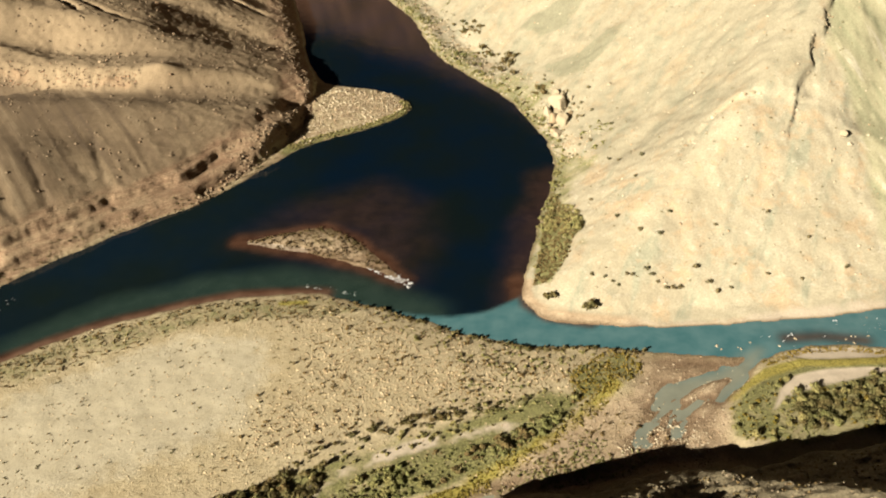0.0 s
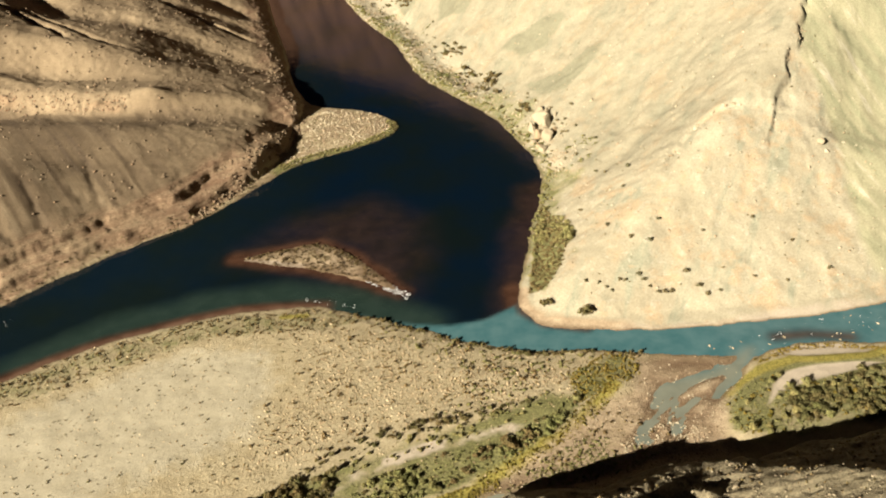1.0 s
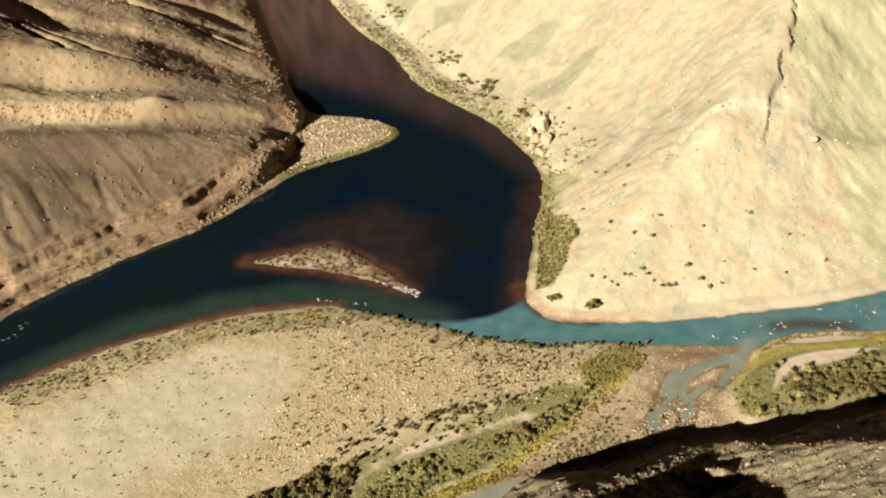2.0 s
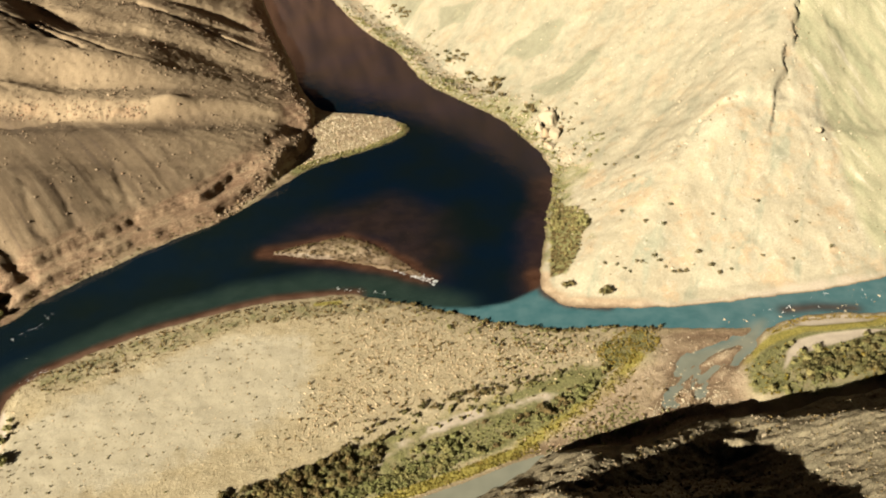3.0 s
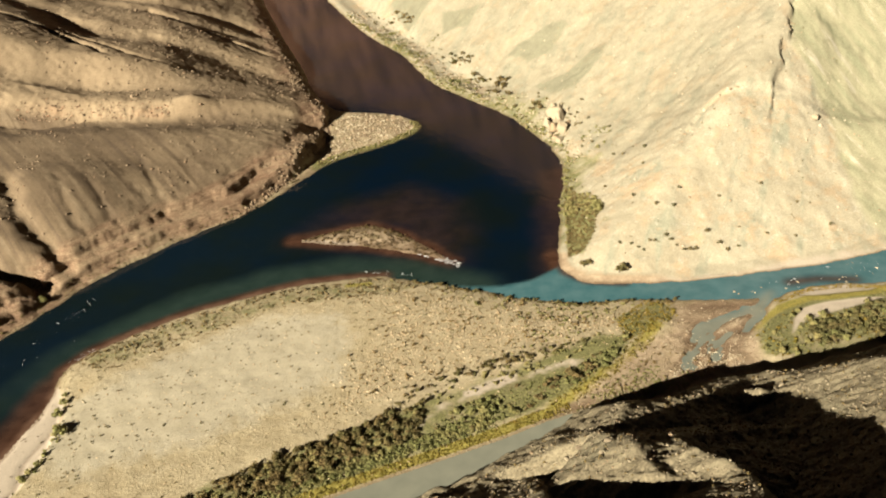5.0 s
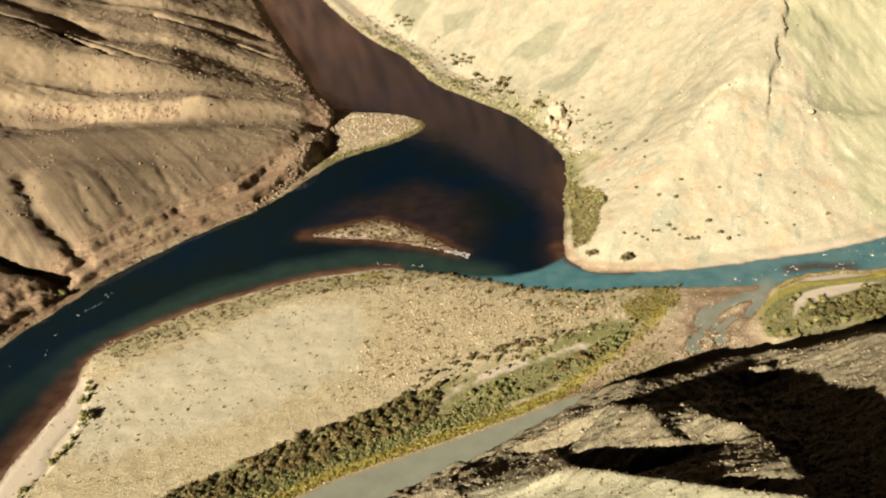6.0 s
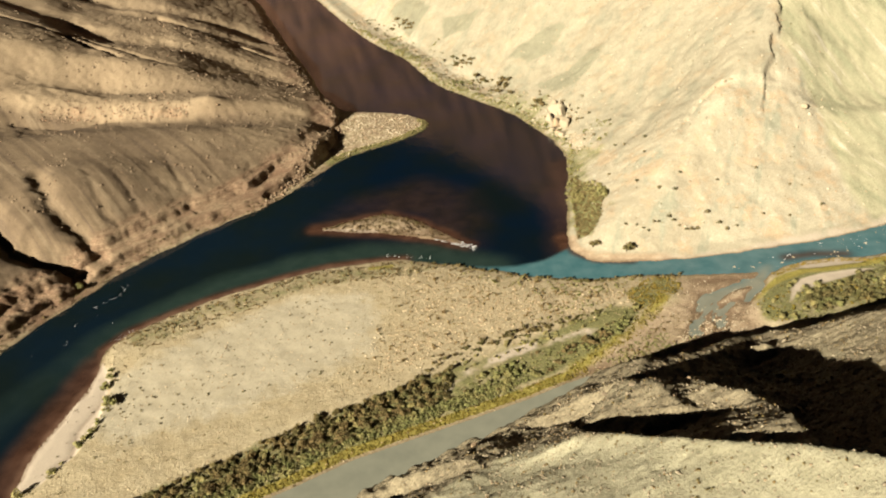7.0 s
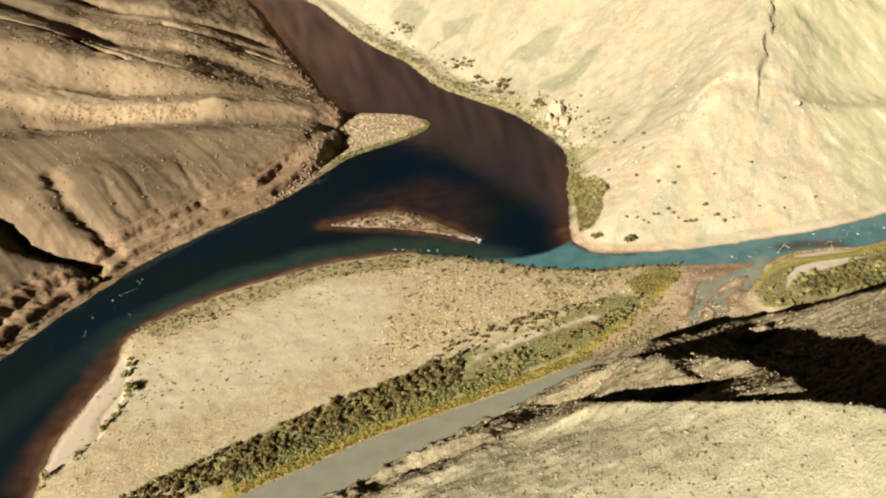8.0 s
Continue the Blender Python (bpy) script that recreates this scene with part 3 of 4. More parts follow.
def sheet(name, xs, ys, z, fields, material, keep=None):
    """A grid of heights as one mesh, with its named fields."""
    nx, ny = len(xs), len(ys)
    gx, gy = np.meshgrid(xs, ys)
    co = np.stack([gx, gy, z], -1).reshape(-1, 3)
    i = np.arange(nx * ny).reshape(ny, nx)
    quads = np.stack([i[:-1, :-1], i[:-1, 1:], i[1:, 1:], i[1:, :-1]], -1).reshape(-1, 4)
    if keep is not None:
        quads = quads[keep[:-1, :-1].ravel() | keep[1:, 1:].ravel() | keep[1:, :-1].ravel() | keep[:-1, 1:].ravel()]
        used = np.unique(quads)
        back_to = np.zeros(nx * ny, np.int64)
        back_to[used] = np.arange(len(used))
        quads, co = back_to[quads], co[used]
        fields = {k: v.reshape(-1)[used] for k, v in fields.items()}
    me = bpy.data.meshes.new(name)
    me.vertices.add(len(co))
    me.vertices.foreach_set("co", co.astype(np.float32).ravel())
    me.loops.add(quads.size)
    me.loops.foreach_set("vertex_index", quads.astype(np.int32).ravel())
    me.polygons.add(len(quads))
    me.polygons.foreach_set("loop_start", np.arange(0, quads.size, 4, dtype=np.int32))
    me.update(calc_edges=True)
    me.shade_smooth()
    for key, values in fields.items():
        me.attributes.new(key, "FLOAT", "POINT").data.foreach_set("value", np.ascontiguousarray(values, dtype=np.float32).ravel())
    me.materials.append(material)
    return new(name, me)


xs = stretch([(-3600, 160), (-900, 40), (-430, 2.2), (-330, 1.15), (270, 1.15), (340, 2.2), (900, 45), (3600, 160)])
ys = stretch([(-3200, 160), (-600, 45), (0, 4), (70, 0.8), (300, 1.0), (640, 1.7), (900, 2.6), (1100, 5), (1500, 25), (4200, 140)])
gx, gy = np.meshgrid(xs, ys)
gz, what = land(gx, gy)
fields = {k: np.clip(v, 0, 1) for k, v in what.items() if k != "reach"}
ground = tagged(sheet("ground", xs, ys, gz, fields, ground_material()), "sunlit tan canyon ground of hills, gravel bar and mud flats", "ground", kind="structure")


def water_fields(x, y, reach):
    out = {}
    edge = np.interp(x, (-300, -95, -78, -61, -40, -16, 3, 14, 22, 30, 400), (-999, 404, 391, 383, 375, 370, 374, 379, 384, 395, 999))
    out["turquoise"] = (1 - 0.8 * np.exp(-(along(x, y, [(158, 338), (176, 338), (196, 333)])[0] / 5) ** 2)) * (1 - 0.85 * (1 - step(along(x, y, [(24, 392), (27, 378), (38, 365), (60, 358)])[0], 1, 6))) * step(edge - y + 2.2 * fbm(x, y, 16, 4, 3), -2.2, 2.2) * step(x, -100, -20) * step(y, 248, 262) * step(200 + x, 0, 1)
    plume, _, _ = along(x, y, [(-30, 372), (-70, 400), (-120, 414), (-170, 408), (-220, 392), (-290, 345), (-325, 290), (-370, 200), (-420, 120)])
    out["teal"] = np.maximum(0.09 * step(-x + 20 * fbm(x, y, 60, 2, 8), 80, 240), (1 - step(plume + 3 * fbm(x, y, 20, 3, 9), 4, 26)) * step(-x, 0, 30) * (0.8 - 0.5 * step(-x, 250, 320)))
    d_isl, _, _ = along(x, y, ISLAND + ISLAND[:1])
    shoal = soft_in(x, y, [(-152, 462), (-122, 500), (-66, 524), (-34, 492), (-30, 446), (-42, 408), (-100, 440)], 24) * 0.27
    d_bar, _, _ = along(x, y, SOUTH_BANK[17:30])
    south = (1 - step(d_bar, 2, 10)) * step(-x, 60, 100)
    beach = (1 - step(along(x, y, [(-284, 322), (-295, 280), (-305, 243), (-308, 215)])[0] + 2 * fbm(x, y, 14, 3, 18), 2, 17)) * 0.8
    d_r, _, _ = along(x, y, [(56, 520), (44, 476), (33, 422), (28, 396), (26, 378)])
    east = (1 - step(d_r + 7 * fbm(x, y, 26, 3, 19), 2, 26)) * 0.36 + (1 - step(along(x, y, [(24, 400), (24, 384), (36, 367), (58, 360)])[0] + 2 * fbm(x, y, 10, 3, 43), 2, 11)) * 0.9
    near = 1 - step(d_isl + 3 * fbm(x, y, 15, 3, 44), 1, 12)
    out["shallow"] = np.clip(1 - step(d_bar + 2.5 * fbm(x, y, 12, 3, 37), 0, 5), 0, 1) * step(-x, 50, 90)
    out["brown"] = np.clip(np.maximum.reduce([shoal, south, beach, east, near, 0.85 * np.exp(-(along(x, y, [(158, 338), (176, 338), (196, 333)])[0] / 4.5) ** 2)]) * (1 + 0.25 * fbm(x, y, 18, 3, 29)), 0, 1)
    lagoon = (1 - step(y, 246, 252)) * step(x, -240, -200)
    out["grey"] = np.clip(np.maximum(lagoon, 0.92 * soft_in(x, y, BRAID_ZONE, 7) * step(y, 255, 265)), 0, 1)
    return out


wx, wy = xs[::2], ys[::2]
ux, uy = np.meshgrid(wx, wy)
uz = gz[::2, ::2]
near_water = (uz < 1.2)
water = tagged(sheet("water", wx, wy, np.zeros(ux.shape), water_fields(ux, uy, what["reach"][::2, ::2]), water_material(), near_water),
               "dark blue-green river joined by a turquoise stream", "water", kind="structure")


# ---- plants, stones and white water ----
rng = np.random.default_rng(7)


def mesh_of(name, verts, faces, material, smooth=False):
    """A mesh from arrays of places and of faces with equally many corners."""
    k = faces.shape[1]
    me = bpy.data.meshes.new(name)
    me.vertices.add(len(verts))
    me.vertices.foreach_set("co", np.asarray(verts, np.float32).ravel())
    me.loops.add(faces.size)
    me.loops.foreach_set("vertex_index", faces.astype(np.int32).ravel())
    me.polygons.add(len(faces))
    me.polygons.foreach_set("loop_start", np.arange(0, faces.size, k, dtype=np.int32))
    me.update(calc_edges=True)
    if smooth:
        me.shade_smooth()
    me.materials.append(material)
    return me


def leaf_cloud(count, lobes, leaf, spread=0.62, tall=0.8):
    """A crown about 1 m in radius: lobes set with small bent leaf sprays."""
    mid = rng.normal(0, 1, (lobes, 3))
    mid /= np.linalg.norm(mid, axis=1)[:, None]
    mid *= spread * rng.uniform(0.4, 1.0, (lobes, 1))
    mid[:, 2] = np.abs(mid[:, 2]) * tall + 0.35
    size = rng.uniform(0.32, 0.55, lobes)
    which = rng.integers(0, lobes, count)
    out = rng.normal(0, 1, (count, 3))
    out /= np.linalg.norm(out, axis=1)[:, None]
    at = mid[which] + out * size[which][:, None] * rng.uniform(0.55, 1.05, (count, 1))
    at[:, 2] = np.maximum(at[:, 2], 0.06)
    a = np.cross(out, rng.normal(0, 1, (count, 3)))
    a /= np.linalg.norm(a, axis=1)[:, None]
    b = np.cross(out, a) + out * rng.uniform(-0.5, 0.5, (count, 1))
    s = leaf * rng.uniform(0.6, 1.3, (count, 1))
    bend = out * s * 0.35
    verts = np.stack([at - a * s - bend, at + b * s * 0.8, at + a * s - bend, at - b * s * 0.8], 1).reshape(-1, 3)
    return verts, np.arange(count * 4).reshape(count, 4)


def stone_form(level, rough, flat):
    """A worn angular stone about 1 m in radius, resting slightly sunk."""
    bm = bmesh.new()
    bmesh.ops.create_icosphere(bm, subdivisions=level, radius=1.0)
    verts = np.array([v.co[:] for v in bm.verts])
    faces = np.array([[v.index for v in f.verts] for f in bm.faces])
    bm.free()
    for _ in range(15):
        way = rng.normal(0, 1, 3)
        way /= np.linalg.norm(way)
        cut = rng.uniform(0.40, 0.74)
        over = np.maximum(verts @ way - cut, 0)
        verts = verts - over[:, None] * way
    verts = verts * (1 + rng.normal(0, rough, (len(verts), 1))) * np.array([rng.uniform(0.85, 1.25), rng.uniform(0.7, 1.0), flat])
    return verts, faces


def gathered(name, forms, places, sizes, material, stretch_z=(1.0, 1.0), smooth=False):
    """Many small forms, turned and sized one by one, joined into one mesh."""
    vs, fs, base = [], [], 0
    pick = rng.integers(0, len(forms), len(places))
    turn = rng.uniform(0, 2 * math.pi, len(places))
    high = rng.uniform(stretch_z[0], stretch_z[1], len(places))
    for k, (v, f) in enumerate(forms):
        own = np.nonzero(pick == k)[0]
        if not len(own):
            continue
        c, s = np.cos(turn[own])[:, None], np.sin(turn[own])[:, None]
        x = (v[None, :, 0] * c - v[None, :, 1] * s) * sizes[own][:, None] + places[own, 0][:, None]
        y = (v[None, :, 0] * s + v[None, :, 1] * c) * sizes[own][:, None] + places[own, 1][:, None]
        z = v[None, :, 2] * (sizes[own] * high[own])[:, None] + places[own, 2][:, None]
        vs.append(np.stack([x, y, z], -1).reshape(-1, 3))
        fs.append((f[None] + (np.arange(len(own)) * len(v))[:, None, None] + base).reshape(-1, f.shape[1]))
        base += len(own) * len(v)
    return new(name, mesh_of(name, np.concatenate(vs), np.concatenate(fs), material, smooth))


def on_land(xy, least=0.12, sink=0.0):
    """Places on the dry land; those in the water are left out."""
    z, _ = land(xy[:, 0], xy[:, 1])
    dry = z > least
    return np.column_stack([xy[dry], z[dry] - sink]), dry


def strewn(count, shape, clump=0.0, seed=0, fade=0.0):
    """Random places within a shape, thinned by noise into clumps, and towards its edge."""
    lo, hi = np.min(shape, axis=0), np.max(shape, axis=0)
    xy = rng.uniform(lo, hi, (count, 2))
    ok = inside(xy[:, 0], xy[:, 1], shape)
    if fade:
        ok &= along(xy[:, 0], xy[:, 1], shape + shape[:1])[0] + 0.8 * fade * fbm(xy[:, 0], xy[:, 1], 25, 3, 3) > rng.uniform(0, fade, count)
    if clump:
        ok &= fbm(xy[:, 0], xy[:, 1], 16, 3, seed) * clump + rng.uniform(-0.5, 0.5, count) > 0
    return xy[ok]


def beside(count, line, near, far):
    """Random places along a line, between two distances on its left (or, below 0, on its right)."""
    line = np.array(line, float)
    seg = np.diff(line, axis=0)
    size = np.linalg.norm(seg, axis=1)
    k = rng.choice(len(seg), count, p=size / size.sum())
    d = seg[k] / size[k][:, None]
    return line[k] + seg[k] * rng.uniform(0, 1, (count, 1)) + np.column_stack([-d[:, 1], d[:, 0]]) * rng.uniform(near, far, (count, 1))


def leaf_material(name, dark, light, dry):
    n = Nodes(name, 0.8, 0.15)
    geo = n.tree.nodes.new("ShaderNodeNewGeometry")
    info = n.tree.nodes.new("ShaderNodeObjectInfo")
    patch = n.math("ADD", n.noise(0.16, 3), n.math("MULTIPLY", info.outputs["Random"], 0.25))
    c = n.mix(geo.outputs["Random Per Island"], dark, light)
    c = n.mix(n.span(patch, 0.46, 0.76), c, dry)
    n.done(c)
    thin = n.node("ShaderNodeBsdfTranslucent")
    n.link(c, thin.inputs["Color"])
    both = n.node("ShaderNodeMixShader", Fac=0.38)
    n.link(n.bsdf.outputs[0], both.inputs[1])
    n.link(thin.outputs[0], both.inputs[2])
    n.link(both.outputs[0], n.tree.nodes["Material Output"].inputs["Surface"])
    return n.mat


def stone_material(name, dark, light, red, reds=0.25):
    n = Nodes(name, 0.9, 0.15)
    geo = n.tree.nodes.new("ShaderNodeNewGeometry")
    info = n.tree.nodes.new("ShaderNodeObjectInfo")
    r = n.math("FRACT", n.math("ADD", geo.outputs["Random Per Island"], info.outputs["Random"]))
    c = n.mix(r, dark, light)
    c = n.mix(n.math("LESS_THAN", n.math("FRACT", n.math("MULTIPLY", r, 7.31)), reds), c, red)
    grain = n.noise(1.7, 4, 0.65)
    c = n.mix(n.span(grain, 0.3, 0.7, 0.0, 0.5), c, (0.75, 0.68, 0.58), "MULTIPLY")
    return n.done(c, n.bump(grain, 0.7, 0.3))


HILL_LEAF = leaf_material("grey_green_leaves", (0.0607, 0.0577, 0.0277), (0.144, 0.135, 0.0698), (0.1583, 0.1253, 0.0607))
OLIVE = leaf_material("olive_leaves", (0.0633, 0.0599, 0.0204), (0.1088, 0.0998, 0.0372), (0.1428, 0.1024, 0.0408))
GREEN = leaf_material("green_leaves", (0.1008, 0.1047, 0.0343), (0.2001, 0.1969, 0.0715), (0.2401, 0.2062, 0.0801))
YELLOW = leaf_material("yellow_leaves", (0.0728, 0.06, 0.0097), (0.1947, 0.1557, 0.0249), (0.2016, 0.1441, 0.0298))
DARK_SCRUB = leaf_material("brown_scrub", (0.0345, 0.024, 0.012), (0.093, 0.0653, 0.03), (0.1117, 0.0743, 0.0323))
SCRUB = leaf_material("dry_scrub", (0.0673, 0.0466, 0.0197), (0.1723, 0.1218, 0.0512), (0.2029, 0.1391, 0.0583))
BARK = Nodes("grey_bark", 0.9, 0.1).done((0.051, 0.0398, 0.0277))
GRAVEL = stone_material("bar_stones", (0.1193, 0.0803, 0.0416), (0.4637, 0.3737, 0.2359), (0.2393, 0.1758, 0.102), 0.3)
TALUS = stone_material("brown_talus", (0.0788, 0.0555, 0.0345), (0.1673, 0.1253, 0.081), (0.1395, 0.093, 0.0555), 0.15)
RUST = stone_material("rusty_rubble", (0.093, 0.0577, 0.0345), (0.2137, 0.1583, 0.105), (0.186, 0.105, 0.0607), 0.25)
BLUFF_ROCK = stone_material("bluff_rubble", (0.093, 0.072, 0.0465), (0.2137, 0.1815, 0.1207), (0.1583, 0.1162, 0.0698), 0.15)
PALE_ROCK = stone_material("pale_limestone", (0.186, 0.1537, 0.0975), (0.3348, 0.2898, 0.2062), (0.2325, 0.1673, 0.102), 0.2)
BLOCK_ROCK = stone_material("tan_limestone", (0.186, 0.1537, 0.0998), (0.228, 0.1928, 0.1305), (0.2048, 0.1537, 0.093), 0.3)
FOAM = Nodes("white_water", 0.55, 0.4).done((0.363, 0.372, 0.363))

CROWNS = [leaf_cloud(110, 6, 0.17) for _ in range(5)]
SMALL = [leaf_cloud(34, 4, 0.27) for _ in range(5)]
TINY = [leaf_cloud(12, 3, 0.42, 0.4, 0.6) for _ in range(5)]
STONES = [stone_form(1, 0.10, rng.uniform(0.5, 0.8)) for _ in range(7)]


def part(name, me, parent, label=""):
    ob = new(name, me)
    ob.parent = parent
    return tagged(ob, label)


def shrub(kind, material, label, category, group, stem_high):
    """One shrub or small tree: a few bent stems and a crown of leaf sprays, about 1 m in radius."""
    root = tagged(new(kind), label, category, group)
    v, f = leaf_cloud(150, 7, 0.15)
    v[:, 2] += stem_high
    part("crown", mesh_of("crown", v, f, material), root)
    for _ in range(3):
        lean, turn = rng.uniform(0.15, 0.4), rng.uniform(0, 2 * math.pi)
        rings = []
        for h, r in ((-0.15, 0.07), (0.3 + stem_high * 0.5, 0.05), (0.75 + stem_high, 0.02)):
            a = np.arange(5) * 2 * math.pi / 5
            bend = lean * max(h, 0) ** 1.3
            rings.append(np.column_stack([np.cos(a) * r + math.cos(turn) * bend, np.sin(a) * r + math.sin(turn) * bend, np.full(5, h)]))
        f = np.array([[j * 5 + i, j * 5 + (i + 1) % 5, (j + 1) * 5 + (i + 1) % 5, (j + 1) * 5 + i] for j in range(2) for i in range(5)])
        part("stem", mesh_of("stem", np.concatenate(rings), f, BARK, True), root)
    return root


def placed(models, spots, sizes):
    """Copies of the models, one on each spot; the models themselves take the first spots."""
    xy = np.array(spots, float)
    z, _ = land(xy[:, 0], xy[:, 1])
    for k, ((x, y), h, s) in enumerate(zip(xy, z, sizes)):
        m = pose(x, y, h - 0.05 * s, 0, 0, rng.uniform(0, 360))
        ob = models[k % len(models)]
        if k >= len(models):
            ob = copy_thing(ob, m)
        ob.matrix_basis = m @ Matrix.Diagonal((s, s, s * rng.uniform(0.8, 1.05), 1))


hill_spots = [(94, 613), (92, 584), (101, 551), (109, 481), (93, 506), (101, 458), (74, 460), (136, 404), (94, 405), (104, 401), (84, 423), (121, 382), (186, 396), (177, 375),
              (126, 374), (130, 369), (138, 371), (94, 383), (96, 380), (99, 376), (103, 373), (107, 373), (111, 373), (71, 382), (75, 379), (78, 377), (83, 382), (86, 381),
              (64, 384), (203, 380), (159, 378), (97, 496), (112, 413), (166, 410)]
placed([shrub("desert_shrub", HILL_LEAF, "olive-green desert shrub on a pale stony slope", "shrub", "shrubs on the pale hill", 0.0) for _ in range(4)],
       hill_spots, rng.uniform(1.5, 2.7, len(hill_spots)))
bank_spots = [(23, 743), (38, 710), (38, 726), (16, 757), (-1, 822), (0, 801), (7, 799), (58, 647), (61, 637), (31, 701), (-52, 994), (-60, 978), (42, 662), (-10, 826), (25, 712),
              (40, 688), (-39, 960), (10, 806), (3, 812), (30, 738), (44, 716), (33, 720), (62, 367), (59, 366), (42, 377), (39, 377)]
placed([shrub("riverside_tree", OLIVE, "dusty green riverside tree on the pale river bank", "tree", "trees on the river bank", 0.4) for _ in range(4)],
       bank_spots, rng.uniform(2.4, 4.4, len(bank_spots)))
bar_spots = [(-266, 276), (-268, 279), (-273, 294), (-273, 249), (-276, 245), (-285, 227), (-272, 303), (-298, 214), (-320, 416), (-316, 412)]
placed([shrub("sandbank_bush", GREEN, "rounded green bush at the edge of a sandbank", "bush", "bushes by the sandbank", 0.0) for _ in range(3)],
       bar_spots, rng.uniform(3.0, 5.4, len(bar_spots)))


WOODS = [(-262, 186), (-205, 212), (-150, 238), (-95, 258), (-72, 266), (-78, 240), (-115, 226), (-160, 208), (-205, 190), (-240, 176)]
tree_spots = strewn(380, WOODS)[:200]
placed([shrub("belt_tree", OLIVE, "olive-brown tree in the dense belt beside the backwater", "tree", "trees of the belt", 0.35) for _ in range(5)],
       tree_spots, rng.uniform(1.5, 3.0, len(tree_spots)))
GROVE = [(113, 268), (116, 290), (130, 300), (150, 308), (190, 312), (255, 326), (255, 290), (190, 270), (140, 262)]
grove_spots = strewn(170, GROVE, 0.8, 13)
grove_spots = grove_spots[~inside(grove_spots[:, 0], grove_spots[:, 1], GLADE)][:90]
placed([shrub("grove_bush", GREEN, "bright green bush in the grove by the stream", "bush", "bushes of the grove", 0.1) for _ in range(4)],
       grove_spots, rng.uniform(1.6, 3.4, len(grove_spots)))
strip_spots = beside(26, [(-95, 263), (-60, 281), (-20, 291), (15, 300)], -3, 4)
placed([shrub("strip_bush", OLIVE, "rounded olive bush beside the sandy strip", "bush", "bushes by the sandy strip", 0.1) for _ in range(3)],
       strip_spots, rng.uniform(1.2, 2.5, len(strip_spots)))


def boulders(spots, sizes, name, label, group, material, models=4, flat=0.75, least=-9.0):
    made = []
    for _ in range(min(models, len(spots))):
        v, f = stone_form(3, 0.035, flat)
        made.append(tagged(new(name, mesh_of(name, v, f, material)), label, "boulder", group))
    xy = np.array(spots, float)
    z, _ = land(xy[:, 0], xy[:, 1])
    z = np.maximum(z, least)
    for k, ((x, y), h, s) in enumerate(zip(xy, z, sizes)):
        m = pose(x, y, h + 0.15 * s, rng.uniform(-12, 12), rng.uniform(-12, 12), rng.uniform(0, 360))
        ob = made[k % len(made)]
        if k >= len(made):
            ob = copy_thing(ob, m)
        ob.matrix_basis = m @ Matrix.Diagonal((s, s * rng.uniform(0.75, 1.0), s, 1))


boulders([(62, 608), (69, 616), (73, 605), (72, 588), (66, 577), (67, 596), (61, 592), (75, 618), (77, 594), (70, 627), (80, 610), (64, 584)],
         (7.5, 9.5, 7.8, 8.5, 4.8, 8.0, 4.2, 5.4, 4.0, 4.4, 3.6, 3.8), "limestone_block", "huge tan limestone block at the foot of the hill", "blocks above the bend", BLOCK_ROCK, 7, 1.1)
boulders([(219, 451), (222, 446), (108, 604), (208, 436), (150, 520)], (3.8, 2.0, 2.6, 1.6, 1.6), "hill_boulder", "pale boulder lodged on the hillside", "boulders on the pale hill", PALE_ROCK)
boulders(beside(22, SCARP[1:], 0.5, 4.5), rng.uniform(0.4, 1.3, 22), "ledge_block", "broken tan block of the rock ledge on the hill", "blocks of the upper ledge", BLOCK_ROCK, 6, 0.7)
boulders(beside(14, LEDGE, -1.0, 1.0), rng.uniform(1.0, 2.2, 14), "ledge_rock", "low pale rock of the ledge across the hill", "rocks of the lower ledge", PALE_ROCK, 5, 0.6)
tip = strewn(34, [(-120, 622), (-88, 624), (-56, 642), (-62, 660), (-88, 685), (-114, 692)])
boulders(tip, rng.uniform(0.8, 1.8, len(tip)), "spit_boulder", "pale angular boulder on the rocky spit", "boulders on the spit", PALE_ROCK)
rapid = np.concatenate([beside(16, [(150, 331), (190, 337), (245, 350)], -7, 7), beside(5, [(118, 331), (146, 336)], -3, 4), beside(10, [(196, 352), (250, 358)], -4, 5)])
boulders(rapid, rng.uniform(0.35, 1.15, len(rapid)), "stream_boulder", "pale wet boulder standing in the turquoise stream", "boulders in the stream", PALE_ROCK, least=-0.2)
near_rocks = strewn(200, [(-40, 170), (-5, 190), (40, 208), (100, 222), (110, 205), (60, 160), (10, 150), (-30, 130), (-80, 140)])
boulders(near_rocks, 0.5 + 1.6 * rng.uniform(0, 1, len(near_rocks)) ** 2, "bluff_boulder", "tan boulder resting on the rocky bluff", "boulders on the bluff", BLUFF_ROCK)
lit = [(-17, 44), (47, 217), (1, 174), (-74, 166), (42, 214), (20, 160), (95, 228), (104, 231), (-30, 187)]
boulders(lit, (1.1, 1.3, 1.8, 2.4, 0.8, 1.1, 1.5, 1.3, 1.2), "rim_boulder", "large tan boulder on the rim of the bluff", "boulders on the rim", BLUFF_ROCK, 3)


# The uncounted rest: gravel, scrub, thickets, foam
def stuff(ob, label, category):
    return tagged(ob, label, category, kind="stuff")


def no_glade(xy):
    return xy[~inside(xy[:, 0], xy[:, 1], GLADE)]


def grow(name, xy, low, high, forms, material, label, category="shrubs", tall=(0.5, 1.05)):
    at, _ = on_land(xy)
    size = low * 0.75 + (high * 1.15 - low * 0.75) * rng.uniform(0, 1, len(at)) ** 1.7
    return stuff(gathered(name, forms, at, size, material, tall), label, category)


